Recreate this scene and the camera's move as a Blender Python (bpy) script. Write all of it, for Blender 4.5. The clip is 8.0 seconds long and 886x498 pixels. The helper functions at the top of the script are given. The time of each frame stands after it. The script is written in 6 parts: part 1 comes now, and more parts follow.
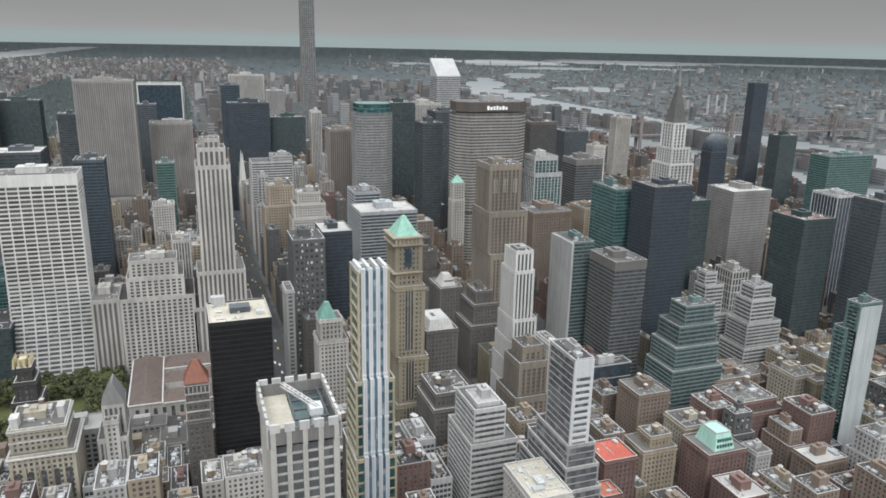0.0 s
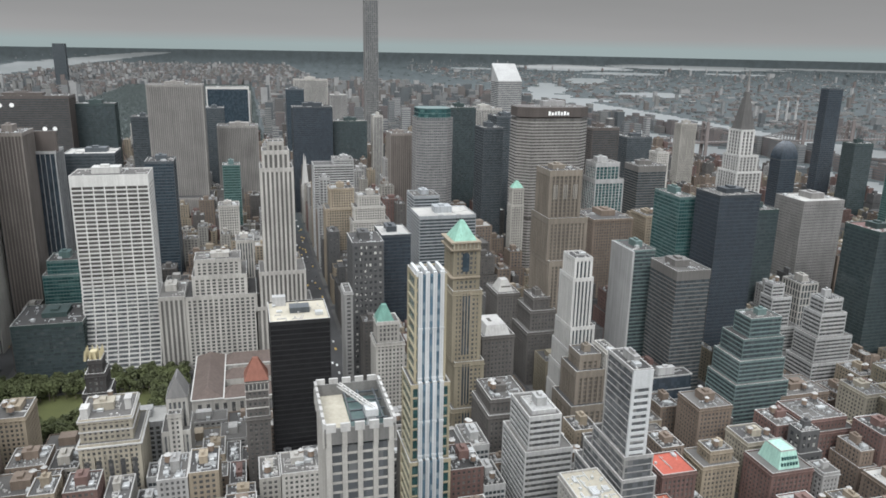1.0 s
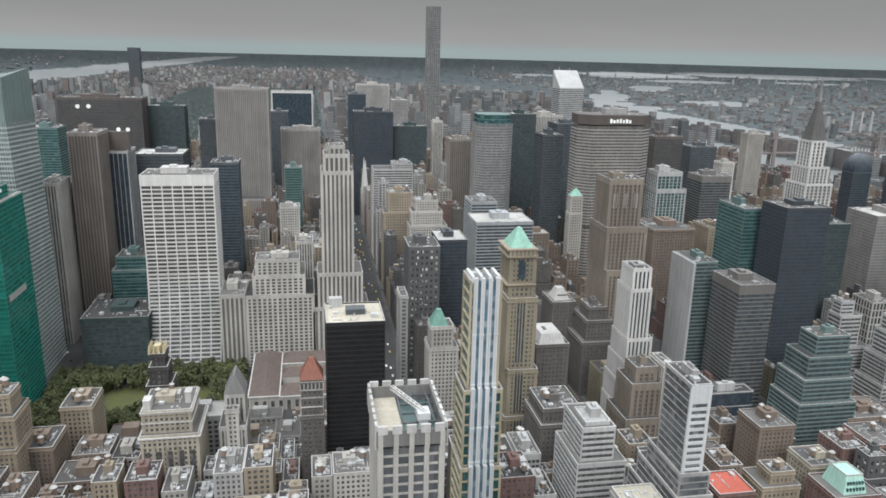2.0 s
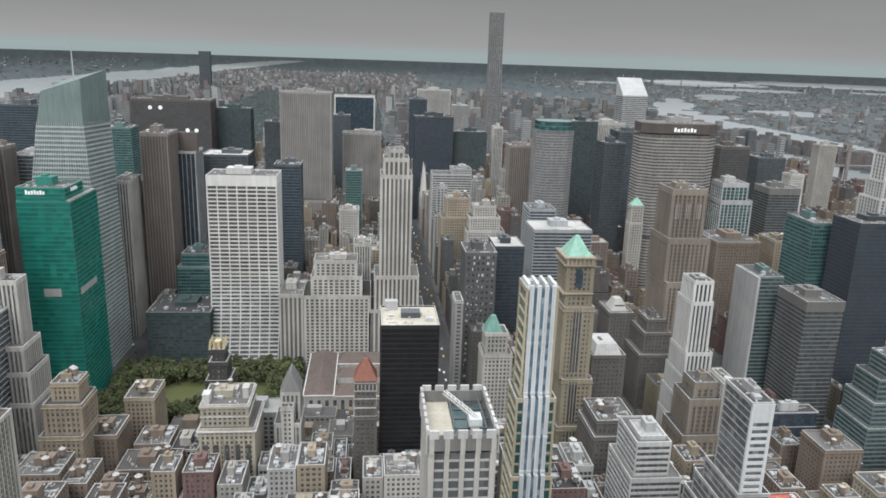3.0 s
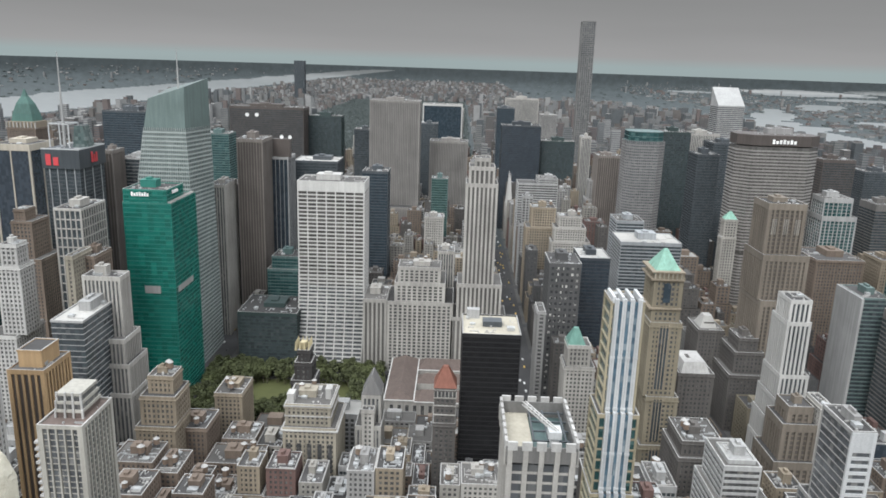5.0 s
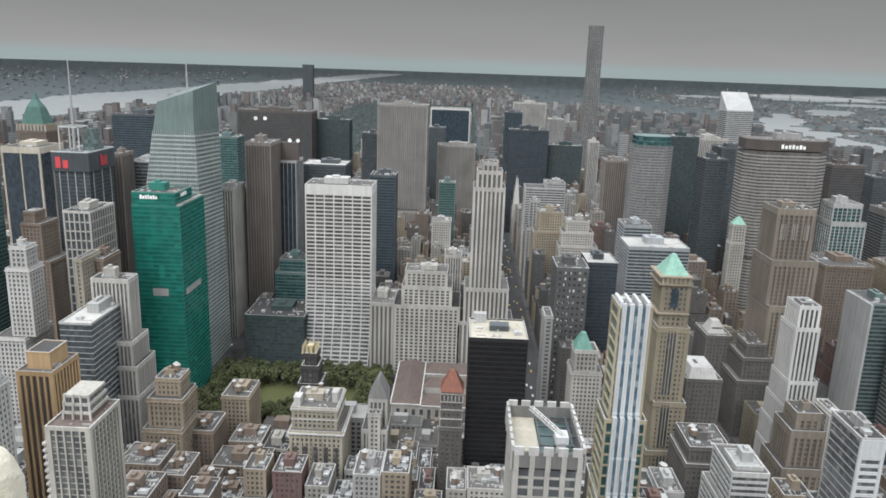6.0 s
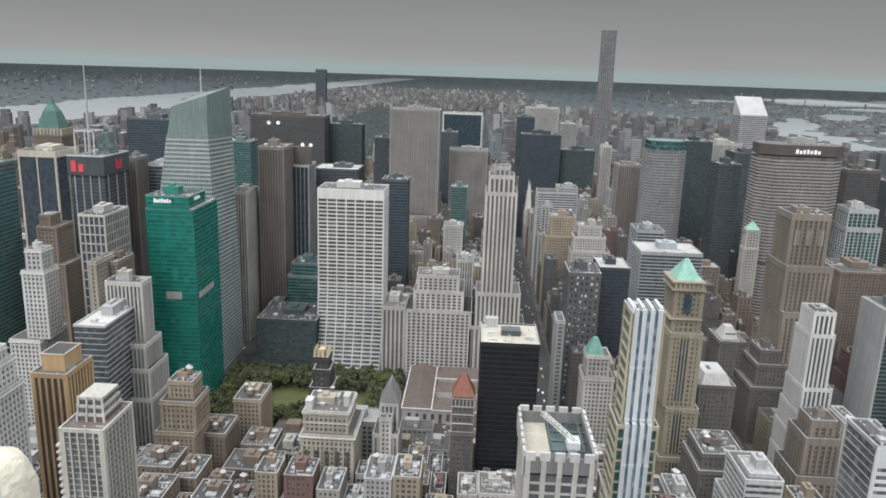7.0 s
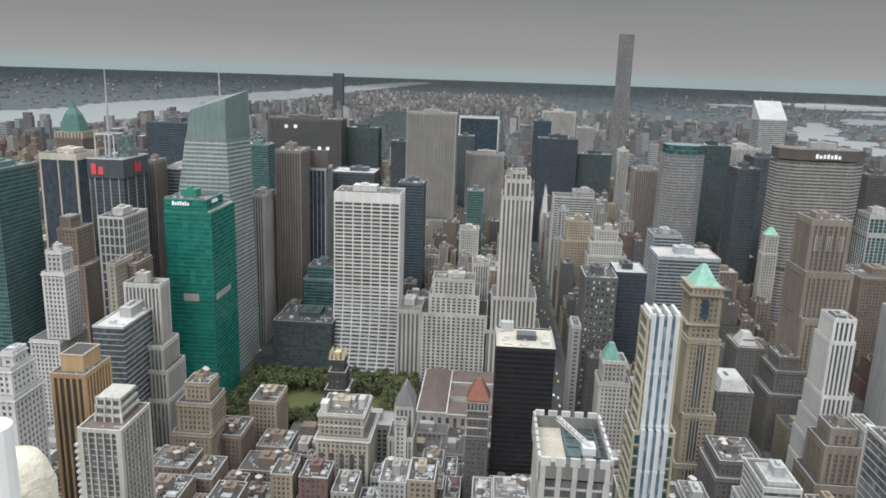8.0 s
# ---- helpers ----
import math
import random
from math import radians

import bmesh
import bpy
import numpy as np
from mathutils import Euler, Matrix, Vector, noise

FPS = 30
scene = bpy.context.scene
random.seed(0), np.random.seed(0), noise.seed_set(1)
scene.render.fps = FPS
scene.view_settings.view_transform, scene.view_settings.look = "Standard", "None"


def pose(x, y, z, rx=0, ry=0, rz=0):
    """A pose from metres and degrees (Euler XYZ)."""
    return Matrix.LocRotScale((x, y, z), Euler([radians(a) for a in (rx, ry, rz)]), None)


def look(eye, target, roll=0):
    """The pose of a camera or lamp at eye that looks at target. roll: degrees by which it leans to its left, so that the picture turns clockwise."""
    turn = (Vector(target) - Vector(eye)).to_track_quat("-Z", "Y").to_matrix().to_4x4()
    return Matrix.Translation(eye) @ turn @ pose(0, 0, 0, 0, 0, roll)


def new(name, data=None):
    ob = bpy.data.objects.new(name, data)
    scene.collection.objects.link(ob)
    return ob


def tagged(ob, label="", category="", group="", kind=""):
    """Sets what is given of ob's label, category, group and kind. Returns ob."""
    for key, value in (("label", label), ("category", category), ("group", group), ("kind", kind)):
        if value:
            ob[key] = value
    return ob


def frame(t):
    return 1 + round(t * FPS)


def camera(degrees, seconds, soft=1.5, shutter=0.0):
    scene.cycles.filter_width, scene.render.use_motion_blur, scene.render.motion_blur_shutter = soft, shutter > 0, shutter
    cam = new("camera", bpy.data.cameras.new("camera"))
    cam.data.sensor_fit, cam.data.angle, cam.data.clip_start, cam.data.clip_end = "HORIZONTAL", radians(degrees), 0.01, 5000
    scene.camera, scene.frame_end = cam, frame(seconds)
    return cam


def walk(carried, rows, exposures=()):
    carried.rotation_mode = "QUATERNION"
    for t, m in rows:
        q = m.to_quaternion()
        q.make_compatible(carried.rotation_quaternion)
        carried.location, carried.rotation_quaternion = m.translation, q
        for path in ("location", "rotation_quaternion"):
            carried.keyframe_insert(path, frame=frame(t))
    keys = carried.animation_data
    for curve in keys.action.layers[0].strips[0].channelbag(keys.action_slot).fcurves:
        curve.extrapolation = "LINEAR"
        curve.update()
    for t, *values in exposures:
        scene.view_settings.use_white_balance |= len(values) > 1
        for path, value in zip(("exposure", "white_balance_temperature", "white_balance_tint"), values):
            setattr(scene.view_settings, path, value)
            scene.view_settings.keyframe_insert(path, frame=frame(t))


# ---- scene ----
cam = camera(62.05, 8.0, soft=1.7)
PATH = [
    (0.0, pose(5.0, 16.9, 318.7, 74.30, -1.12, -19.40)),
    (0.5, pose(5.0, 16.9, 318.7, 74.42, -1.27, -17.21)),
    (1.0, pose(5.0, 16.9, 318.7, 74.58, -1.04, -14.75)),
    (1.5, pose(5.0, 16.9, 318.7, 74.76, -1.13, -12.48)),
    (3.0, pose(5.0, 16.9, 318.7, 75.22, -1.85, -5.43)),
    (3.5, pose(5.0, 16.9, 318.7, 75.38, -1.91, -3.33)),
    (4.0, pose(5.0, 16.9, 318.7, 75.47, -1.77, -1.04)),
    (4.5, pose(5.0, 16.9, 318.7, 75.56, -1.68, 0.68)),
    (6.0, pose(5.0, 16.9, 318.7, 75.96, -1.88, 1.87)),
    (6.5, pose(5.0, 16.9, 318.7, 76.12, -1.65, 2.88)),
    (7.0, pose(5.0, 16.9, 318.7, 76.27, -1.85, 2.81)),
    (7.5, pose(5.0, 16.9, 318.7, 76.42, -1.85, 3.24)),
    (8.0, pose(5.0, 16.9, 318.7, 76.52, -1.87, 4.08)),
]
walk(cam, PATH, ((0.0, 0.83, 6180, 8.5), (8.0, 0.83, 6180, 8.5)))

# ---- world, sun, exposure ----
world = bpy.data.worlds.new("overcast_sky")
scene.world = world
world.use_nodes = True
wt = world.node_tree
wt.nodes.clear()


def sky_nodes():
    n, l = wt.nodes, wt.links
    out, bg = n.new("ShaderNodeOutputWorld"), n.new("ShaderNodeBackground")
    sky = n.new("ShaderNodeTexSky")
    sky.sky_type, sky.sun_disc = "NISHITA", False
    sky.sun_elevation, sky.sun_rotation = radians(40.5), radians(197)
    sky.air_density, sky.dust_density = 2.0, 6.0
    grey = n.new("ShaderNodeHueSaturation")
    grey.inputs["Saturation"].default_value = 0.15
    grey.inputs["Value"].default_value = 0.02
    tc, sep = n.new("ShaderNodeTexCoord"), n.new("ShaderNodeSeparateXYZ")
    ramp = n.new("ShaderNodeValToRGB")
    e = ramp.color_ramp.elements
    e[0].position, e[0].color = 0.0, (0.195, 0.226, 0.22, 1)
    e[1].position, e[1].color = 1.0, (1.3, 1.31, 1.33, 1)
    for p, c in ((0.012, (0.196, 0.189, 0.182, 1)), (0.05, (0.146, 0.141, 0.136, 1)), (0.10, (0.086, 0.083, 0.081, 1)), (0.25, (0.26, 0.26, 0.265, 1)), (0.5, (0.92, 0.92, 0.93, 1))):
        k = e.new(p)
        k.color = c
    cloud = n.new("ShaderNodeTexNoise")
    cloud.inputs["Scale"].default_value = 3.0
    cloud.inputs["Detail"].default_value = 3.0
    squash = n.new("ShaderNodeMapping")
    squash.inputs["Scale"].default_value = (1, 1, 9)
    mul = n.new("ShaderNodeMix")
    mul.data_type, mul.blend_type = "RGBA", "OVERLAY"
    mul.inputs["Factor"].default_value = 0.08
    add = n.new("ShaderNodeMix")
    add.data_type, add.blend_type = "RGBA", "ADD"
    add.inputs["Factor"].default_value = 1.0
    l.new(tc.outputs["Generated"], sep.inputs[0])
    l.new(sep.outputs["Z"], ramp.inputs["Fac"])
    l.new(tc.outputs["Generated"], squash.inputs["Vector"])
    l.new(squash.outputs[0], cloud.inputs["Vector"])
    l.new(ramp.outputs["Color"], mul.inputs[6])
    l.new(cloud.outputs["Fac"], mul.inputs[7])
    l.new(sky.outputs["Color"], grey.inputs["Color"])
    l.new(mul.outputs[2], add.inputs[6])
    l.new(grey.outputs["Color"], add.inputs[7])
    l.new(add.outputs[2], bg.inputs["Color"])
    bg.inputs["Strength"].default_value = 1.0
    l.new(bg.outputs[0], out.inputs[0])


sky_nodes()
sun = new("sun", bpy.data.lights.new("sun", "SUN"))
sun.data.energy, sun.data.angle, sun.data.color = 0.9, radians(24), (1.0, 0.97, 0.93)
sun.matrix_world = look((0, 0, 900), (150, 480, 470))

# ---- materials ----
MATS = {}


def base_material(name):
    m = bpy.data.materials.new(name)
    m.use_nodes = True
    MATS[name] = m
    nt = m.node_tree
    return m, nt.nodes, nt.links, nt.nodes["Principled BSDF"]


def node(n, kind, **inputs):
    k = n.new(kind)
    for key, v in inputs.items():
        k.inputs[key.replace("_", " ")].default_value = v
    return k


def blend(n, l, mode, fac, a, b):
    k = n.new("ShaderNodeMix")
    k.data_type, k.blend_type = "RGBA", mode
    for sock, v in ((0, fac), (6, a), (7, b)):
        if hasattr(v, "is_linked"):
            l.new(v, k.inputs[sock])
        elif sock == 0:
            k.inputs[0].default_value = v
        else:
            k.inputs[sock].default_value = (*v, 1)
    return k.outputs[2]


def surface(name, rgb, rough=0.85, var=0.35, streak=0.35, grain=1.4, tint=0.12, metal=0.0, bump=0.3):
    """A weathered surface: broad stains, rain streaks, fine grain, and a tint that differs from piece to piece."""
    m, n, l, p = base_material(name)
    geo = n.new("ShaderNodeNewGeometry")
    broad = node(n, "ShaderNodeTexNoise", Scale=0.035, Detail=4.0)
    fine = node(n, "ShaderNodeTexNoise", Scale=grain, Detail=5.0, Roughness=0.7)
    stretch = node(n, "ShaderNodeMapping", Scale=(0.45, 0.45, 0.02))
    rain = node(n, "ShaderNodeTexNoise", Scale=1.0, Detail=3.0)
    l.new(geo.outputs["Position"], broad.inputs["Vector"])
    l.new(geo.outputs["Position"], fine.inputs["Vector"])
    l.new(geo.outputs["Position"], stretch.inputs["Vector"])
    l.new(stretch.outputs[0], rain.inputs["Vector"])
    dark = tuple(c * 0.55 for c in rgb)
    light = tuple(min(c * 1.25, 0.9) for c in rgb)
    ramp = n.new("ShaderNodeValToRGB")
    ramp.color_ramp.elements[0].position, ramp.color_ramp.elements[0].color = 0.3, (*dark, 1)
    ramp.color_ramp.elements[1].position, ramp.color_ramp.elements[1].color = 0.7, (*light, 1)
    l.new(broad.outputs["Fac"], ramp.inputs["Fac"])
    c = blend(n, l, "MIX", var, rgb, ramp.outputs["Color"])
    c = blend(n, l, "OVERLAY", streak, c, rain.outputs["Fac"])
    c = blend(n, l, "OVERLAY", 0.3, c, fine.outputs["Fac"])
    info = n.new("ShaderNodeObjectInfo")
    spread = n.new("ShaderNodeMapRange")
    spread.inputs["To Min"].default_value, spread.inputs["To Max"].default_value = 1 - tint, 1 + tint
    l.new(info.outputs["Random"], spread.inputs["Value"])
    hsv = n.new("ShaderNodeHueSaturation")
    hsv.inputs["Saturation"].default_value = 0.9
    l.new(spread.outputs[0], hsv.inputs["Value"])
    l.new(c, hsv.inputs["Color"])
    l.new(hsv.outputs["Color"], p.inputs["Base Color"])
    b = node(n, "ShaderNodeBump", Strength=bump, Distance=0.05)
    l.new(fine.outputs["Fac"], b.inputs["Height"])
    l.new(b.outputs[0], p.inputs["Normal"])
    p.inputs["Roughness"].default_value, p.inputs["Metallic"].default_value = rough, metal
    return m


def glazing_material(name, rgb, blind=(0.3, 0.3, 0.28), share=0.25, rough=0.12, bay=3.0, floor=3.7, spec=0.75):
    """Window glass over a dark room; in some of the bays a blind is drawn behind it."""
    m, n, l, p = base_material(name)
    geo = n.new("ShaderNodeNewGeometry")
    snap = n.new("ShaderNodeVectorMath")
    snap.operation = "SNAP"
    snap.inputs[1].default_value = (bay, bay, floor)
    cell = n.new("ShaderNodeTexWhiteNoise")
    l.new(geo.outputs["Position"], snap.inputs[0])
    l.new(snap.outputs[0], cell.inputs["Vector"])
    ramp = n.new("ShaderNodeValToRGB")
    ramp.color_ramp.interpolation = "CONSTANT"
    e = ramp.color_ramp.elements
    e[0].position, e[0].color = 0.0, (*rgb, 1)
    e[1].position, e[1].color = 1 - share, (*(0.5 * a + 0.5 * b for a, b in zip(rgb, blind)), 1)
    for pos, f in ((0.35 * (1 - share), 1.22), (0.7 * (1 - share), 0.85)):
        k = e.new(pos)
        k.color = (*(a * f for a in rgb), 1)
    k = e.new(1 - share * 0.4)
    k.color = (*blind, 1)
    l.new(cell.outputs["Value"], ramp.inputs["Fac"])
    l.new(ramp.outputs["Color"], p.inputs["Base Color"])
    wave = node(n, "ShaderNodeTexNoise", Scale=0.3, Detail=1.0)
    l.new(geo.outputs["Position"], wave.inputs["Vector"])
    b = node(n, "ShaderNodeBump", Strength=0.06, Distance=0.3)
    l.new(wave.outputs["Fac"], b.inputs["Height"])
    l.new(b.outputs[0], p.inputs["Normal"])
    p.inputs["Roughness"].default_value = rough
    p.inputs["Specular IOR Level"].default_value = spec
    return m


WHITE_STONE = surface("white_travertine", (0.45, 0.442, 0.42), 0.7, 0.25, 0.25)
LIMESTONE = surface("limestone", (0.28, 0.265, 0.235))
PALE_STONE = surface("pale_limestone", (0.35, 0.335, 0.305))
CREAM = surface("cream_brick", (0.30, 0.27, 0.21))
TAN = surface("tan_brick", (0.25, 0.205, 0.145))
BROWN = surface("brown_brick", (0.165, 0.125, 0.095))
DARKBROWN = surface("dark_brown_metal", (0.085, 0.07, 0.062), 0.55)
RED = surface("red_brick", (0.135, 0.078, 0.066))
GREY = surface("grey_concrete", (0.265, 0.26, 0.25))
LIGHTGREY = surface("light_grey_concrete", (0.33, 0.33, 0.322))
CHARCOAL = surface("charcoal_metal", (0.078, 0.09, 0.10), 0.45, metal=0.25)
BLACK = surface("black_metal", (0.042, 0.05, 0.058), 0.45)
YELLOW = surface("ochre_panel", (0.31, 0.268, 0.175), 0.6, 0.2)
WHITE_METAL = surface("white_panel", (0.47, 0.48, 0.48), 0.5, 0.2, 0.2)
ORANGE = surface("orange_tan_panel", (0.36, 0.235, 0.11), 0.6, 0.25)
GREEN_METAL = surface("green_panel", (0.015, 0.16, 0.125), 0.4, 0.3, 0.2)
TEAL_METAL = surface("teal_panel", (0.085, 0.14, 0.135), 0.5, 0.3)
COPPER = surface("green_copper", (0.21, 0.41, 0.32), 0.7, 0.4, 0.4)
COPPER_DARK = surface("dark_green_copper", (0.10, 0.23, 0.185), 0.7, 0.4, 0.4)
GOLD = surface("gilded_terracotta", (0.40, 0.34, 0.19), 0.5)
STEEL = surface("stainless_panel", (0.26, 0.25, 0.238), 0.45, 0.4, metal=0.3)
COPING = surface("coping_stone", (0.38, 0.372, 0.355), 0.7, 0.4)
TAR = surface("tar_roof", (0.06, 0.058, 0.057), 0.95, 0.6, 0.1, 0.9, 0.35)
GRAVEL = surface("gravel_roof", (0.105, 0.10, 0.094), 0.95, 0.5, 0.1, 1.0, 0.25)
WHITE_ROOF = surface("white_roof_membrane", (0.345, 0.337, 0.315), 0.85, 0.5, 0.1, 0.8, 0.2)
CREAM_ROOF = surface("cream_roof_membrane", (0.42, 0.385, 0.305), 0.9, 0.5, 0.1, 0.6)
RED_ROOF = surface("red_painted_roof", (0.40, 0.06, 0.025), 0.8, 0.4)
CLAY = surface("clay_tile_roof", (0.115, 0.085, 0.072), 0.85, 0.4)
DUCT = surface("galvanised_metal", (0.46, 0.47, 0.47), 0.45, 0.3, 0.2, metal=0.4)
TANKWOOD = surface("weathered_cedar", (0.17, 0.12, 0.085))
ASPHALT = surface("asphalt", (0.052, 0.052, 0.053), 0.92, 0.5, 0.0, 0.8)
PAVING = surface("pavement_concrete", (0.085, 0.083, 0.08), 0.9, 0.5, 0.0, 0.8)
LAWN = surface("lawn", (0.09, 0.1, 0.026), 0.95, 0.5, 0.0, 0.6)
SIGN_WHITE = surface("sign_white", (0.85, 0.85, 0.83), 0.5, 0.05, 0.0)
SIGN_RED = surface("sign_red", (0.55, 0.01, 0.02), 0.5, 0.1, 0.0)
# Blue-grey tint in this land colour stands for haze over far ground.
LAND = surface("hazy_suburbs", (0.048, 0.06, 0.063), 0.95, 0.4, 0.0, 0.02)
LEAF = surface("plane_tree_leaves", (0.062, 0.074, 0.022), 0.8, 0.6, 0.0, 0.5, 0.3)
BARK = surface("bark", (0.10, 0.08, 0.06))

G_DARK = glazing_material("dark_glass", (0.052, 0.062, 0.068), (0.085, 0.092, 0.096), share=0.12)
G_BLACK = glazing_material("black_glass", (0.036, 0.046, 0.058), (0.046, 0.056, 0.068), 0.08, 0.2)
G_ROOM = glazing_material("window_glass", (0.07, 0.071, 0.072), (0.15, 0.145, 0.135), 0.25, bay=1.5, floor=1.8)
G_GREY = glazing_material("grey_glass", (0.085, 0.09, 0.095), (0.18, 0.18, 0.175), 0.2)
G_LIT = glazing_material("lit_window_glass", (0.04, 0.042, 0.045), (0.55, 0.54, 0.5), 0.3, bay=2.5, floor=3.0)
G_GREEN = glazing_material("green_glass", (0.008, 0.11, 0.086), (0.018, 0.172, 0.135), 0.3, 0.15, bay=5.0, floor=4.0)
G_TEAL = glazing_material("teal_glass", (0.025, 0.065, 0.066), (0.07, 0.13, 0.125), 0.2, bay=5.0)
G_PALE = glazing_material("pale_glass", (0.08, 0.108, 0.105), (0.14, 0.17, 0.165), 0.3, 0.1)
G_BLUE = glazing_material("blue_glass", (0.032, 0.046, 0.058), (0.05, 0.065, 0.08), 0.12)
G_SKY = glazing_material("blue_bay_glass", (0.08, 0.13, 0.17), (0.25, 0.3, 0.33), 0.3)


def water_material():
    m, n, l, p = base_material("river_water")
    geo = n.new("ShaderNodeNewGeometry")
    w = node(n, "ShaderNodeTexNoise", Scale=0.02, Detail=4.0)
    l.new(geo.outputs["Position"], w.inputs["Vector"])
    ramp = n.new("ShaderNodeValToRGB")
    # Paler than water itself: part of the sky's reflection is in the base colour.
    ramp.color_ramp.elements[0].color, ramp.color_ramp.elements[1].color = (0.13, 0.14, 0.139, 1), (0.18, 0.19, 0.188, 1)
    l.new(w.outputs["Fac"], ramp.inputs["Fac"])
    l.new(ramp.outputs["Color"], p.inputs["Base Color"])
    b = node(n, "ShaderNodeBump", Strength=0.1, Distance=1.0)
    l.new(w.outputs["Fac"], b.inputs["Height"])
    l.new(b.outputs[0], p.inputs["Normal"])
    p.inputs["Roughness"].default_value = 0.38
    p.inputs["IOR"].default_value = 1.33
    p.inputs["Specular IOR Level"].default_value = 1.0
    return m


WATER = water_material()

# ---- building kit ----
CORNER = np.array([(x, y, z) for z in (0, 1) for y in (0, 1) for x in (0, 1)])
QUADS = np.array([(0, 2, 3, 1), (4, 5, 7, 6), (0, 1, 5, 4), (1, 3, 7, 5), (3, 2, 6, 7), (2, 0, 4, 6)])


def mesh_of(name, verts, faces, material, smooth=False):
    me = bpy.data.meshes.new(name)
    me.from_pydata(verts, [], faces)
    me.materials.append(material)
    if smooth:
        me.shade_smooth()
    return me


def box_mesh(name, boxes, material):
    """One mesh of many boxes (x0, x1, y0, y1, z0, z1)."""
    b = np.array(boxes, float).reshape(-1, 3, 2)
    lo, size = b[:, None, :, 0], (b[:, :, 1] - b[:, :, 0])[:, None, :]
    verts = (lo + CORNER[None] * size).reshape(-1, 3)
    faces = (QUADS[None] + 8 * np.arange(len(b))[:, None, None]).reshape(-1, 4)
    return mesh_of(name, verts.tolist(), faces.tolist(), material)


def piece(name, me, parent, label="", m=None):
    ob = new(name, me)
    ob.parent = parent
    if m is not None:
        ob.matrix_basis = m
    if label:
        tagged(ob, label)
    return ob


def thing(name, x, y, z, label, category, group=""):
    ob = new(name)
    ob.location = (x, y, z)
    return tagged(ob, label, category, group)


def prism(name, ring, z0, z1, material, top=None, dz=None):
    """An upright solid on a ring of (x, y); top: another ring for the upper end; dz: heights added to its corners."""
    n, top = len(ring), top or ring
    dz = dz or [0] * n
    verts = [(x, y, z0) for x, y in ring] + [(x, y, z1 + d) for (x, y), d in zip(top, dz)]
    faces = [(i, (i + 1) % n, n + (i + 1) % n, n + i) for i in range(n)] + [tuple(range(n - 1, -1, -1)), tuple(range(n, 2 * n))]
    return mesh_of(name, verts, faces, material)


def tank_meshes():
    seg = [(math.cos(i * math.tau / 14), math.sin(i * math.tau / 14)) for i in range(14)]
    tub = prism("tank_tub", [(1.9 * a, 1.9 * b) for a, b in seg], 2.6, 6.2, TANKWOOD, [(1.75 * a, 1.75 * b) for a, b in seg])
    cone = prism("tank_cone", [(2.05 * a, 2.05 * b) for a, b in seg], 6.2, 7.6, COPING, [(0.12 * a, 0.12 * b) for a, b in seg])
    legs = box_mesh("tank_legs", [(x - .12, x + .12, y - .12, y + .12, 0, 2.6) for x in (-1.2, 1.2) for y in (-1.2, 1.2)] + [(-1.9, 1.9, -1.9, 1.9, 2.35, 2.55)], CHARCOAL)
    return tub, cone, legs


def unit_mesh():
    """A roof air handler: base rail, casing, drip edge and a raised fan hood in one shell."""
    prof = [(.44, 0), (.44, .1), (.5, .1), (.5, .78), (.53, .78), (.53, .84), (.36, .86), (.32, 1.0), (.26, 1.0), (.26, .94)]
    verts, faces = [], []
    for r, z in prof:
        verts += [(-r, -r, z), (r, -r, z), (r, r, z), (-r, r, z)]
    for n in range(len(prof) - 1):
        for i in range(4):
            j = (i + 1) % 4
            faces.append((4 * n + i, 4 * n + j, 4 * n + 4 + j, 4 * n + 4 + i))
    faces.append(tuple(range(len(verts) - 4, len(verts))))
    return mesh_of("roof_unit", verts, faces, DUCT)


TANK = tank_meshes()
UNIT = unit_mesh()
rnd = random.Random(7)
TAKEN = []


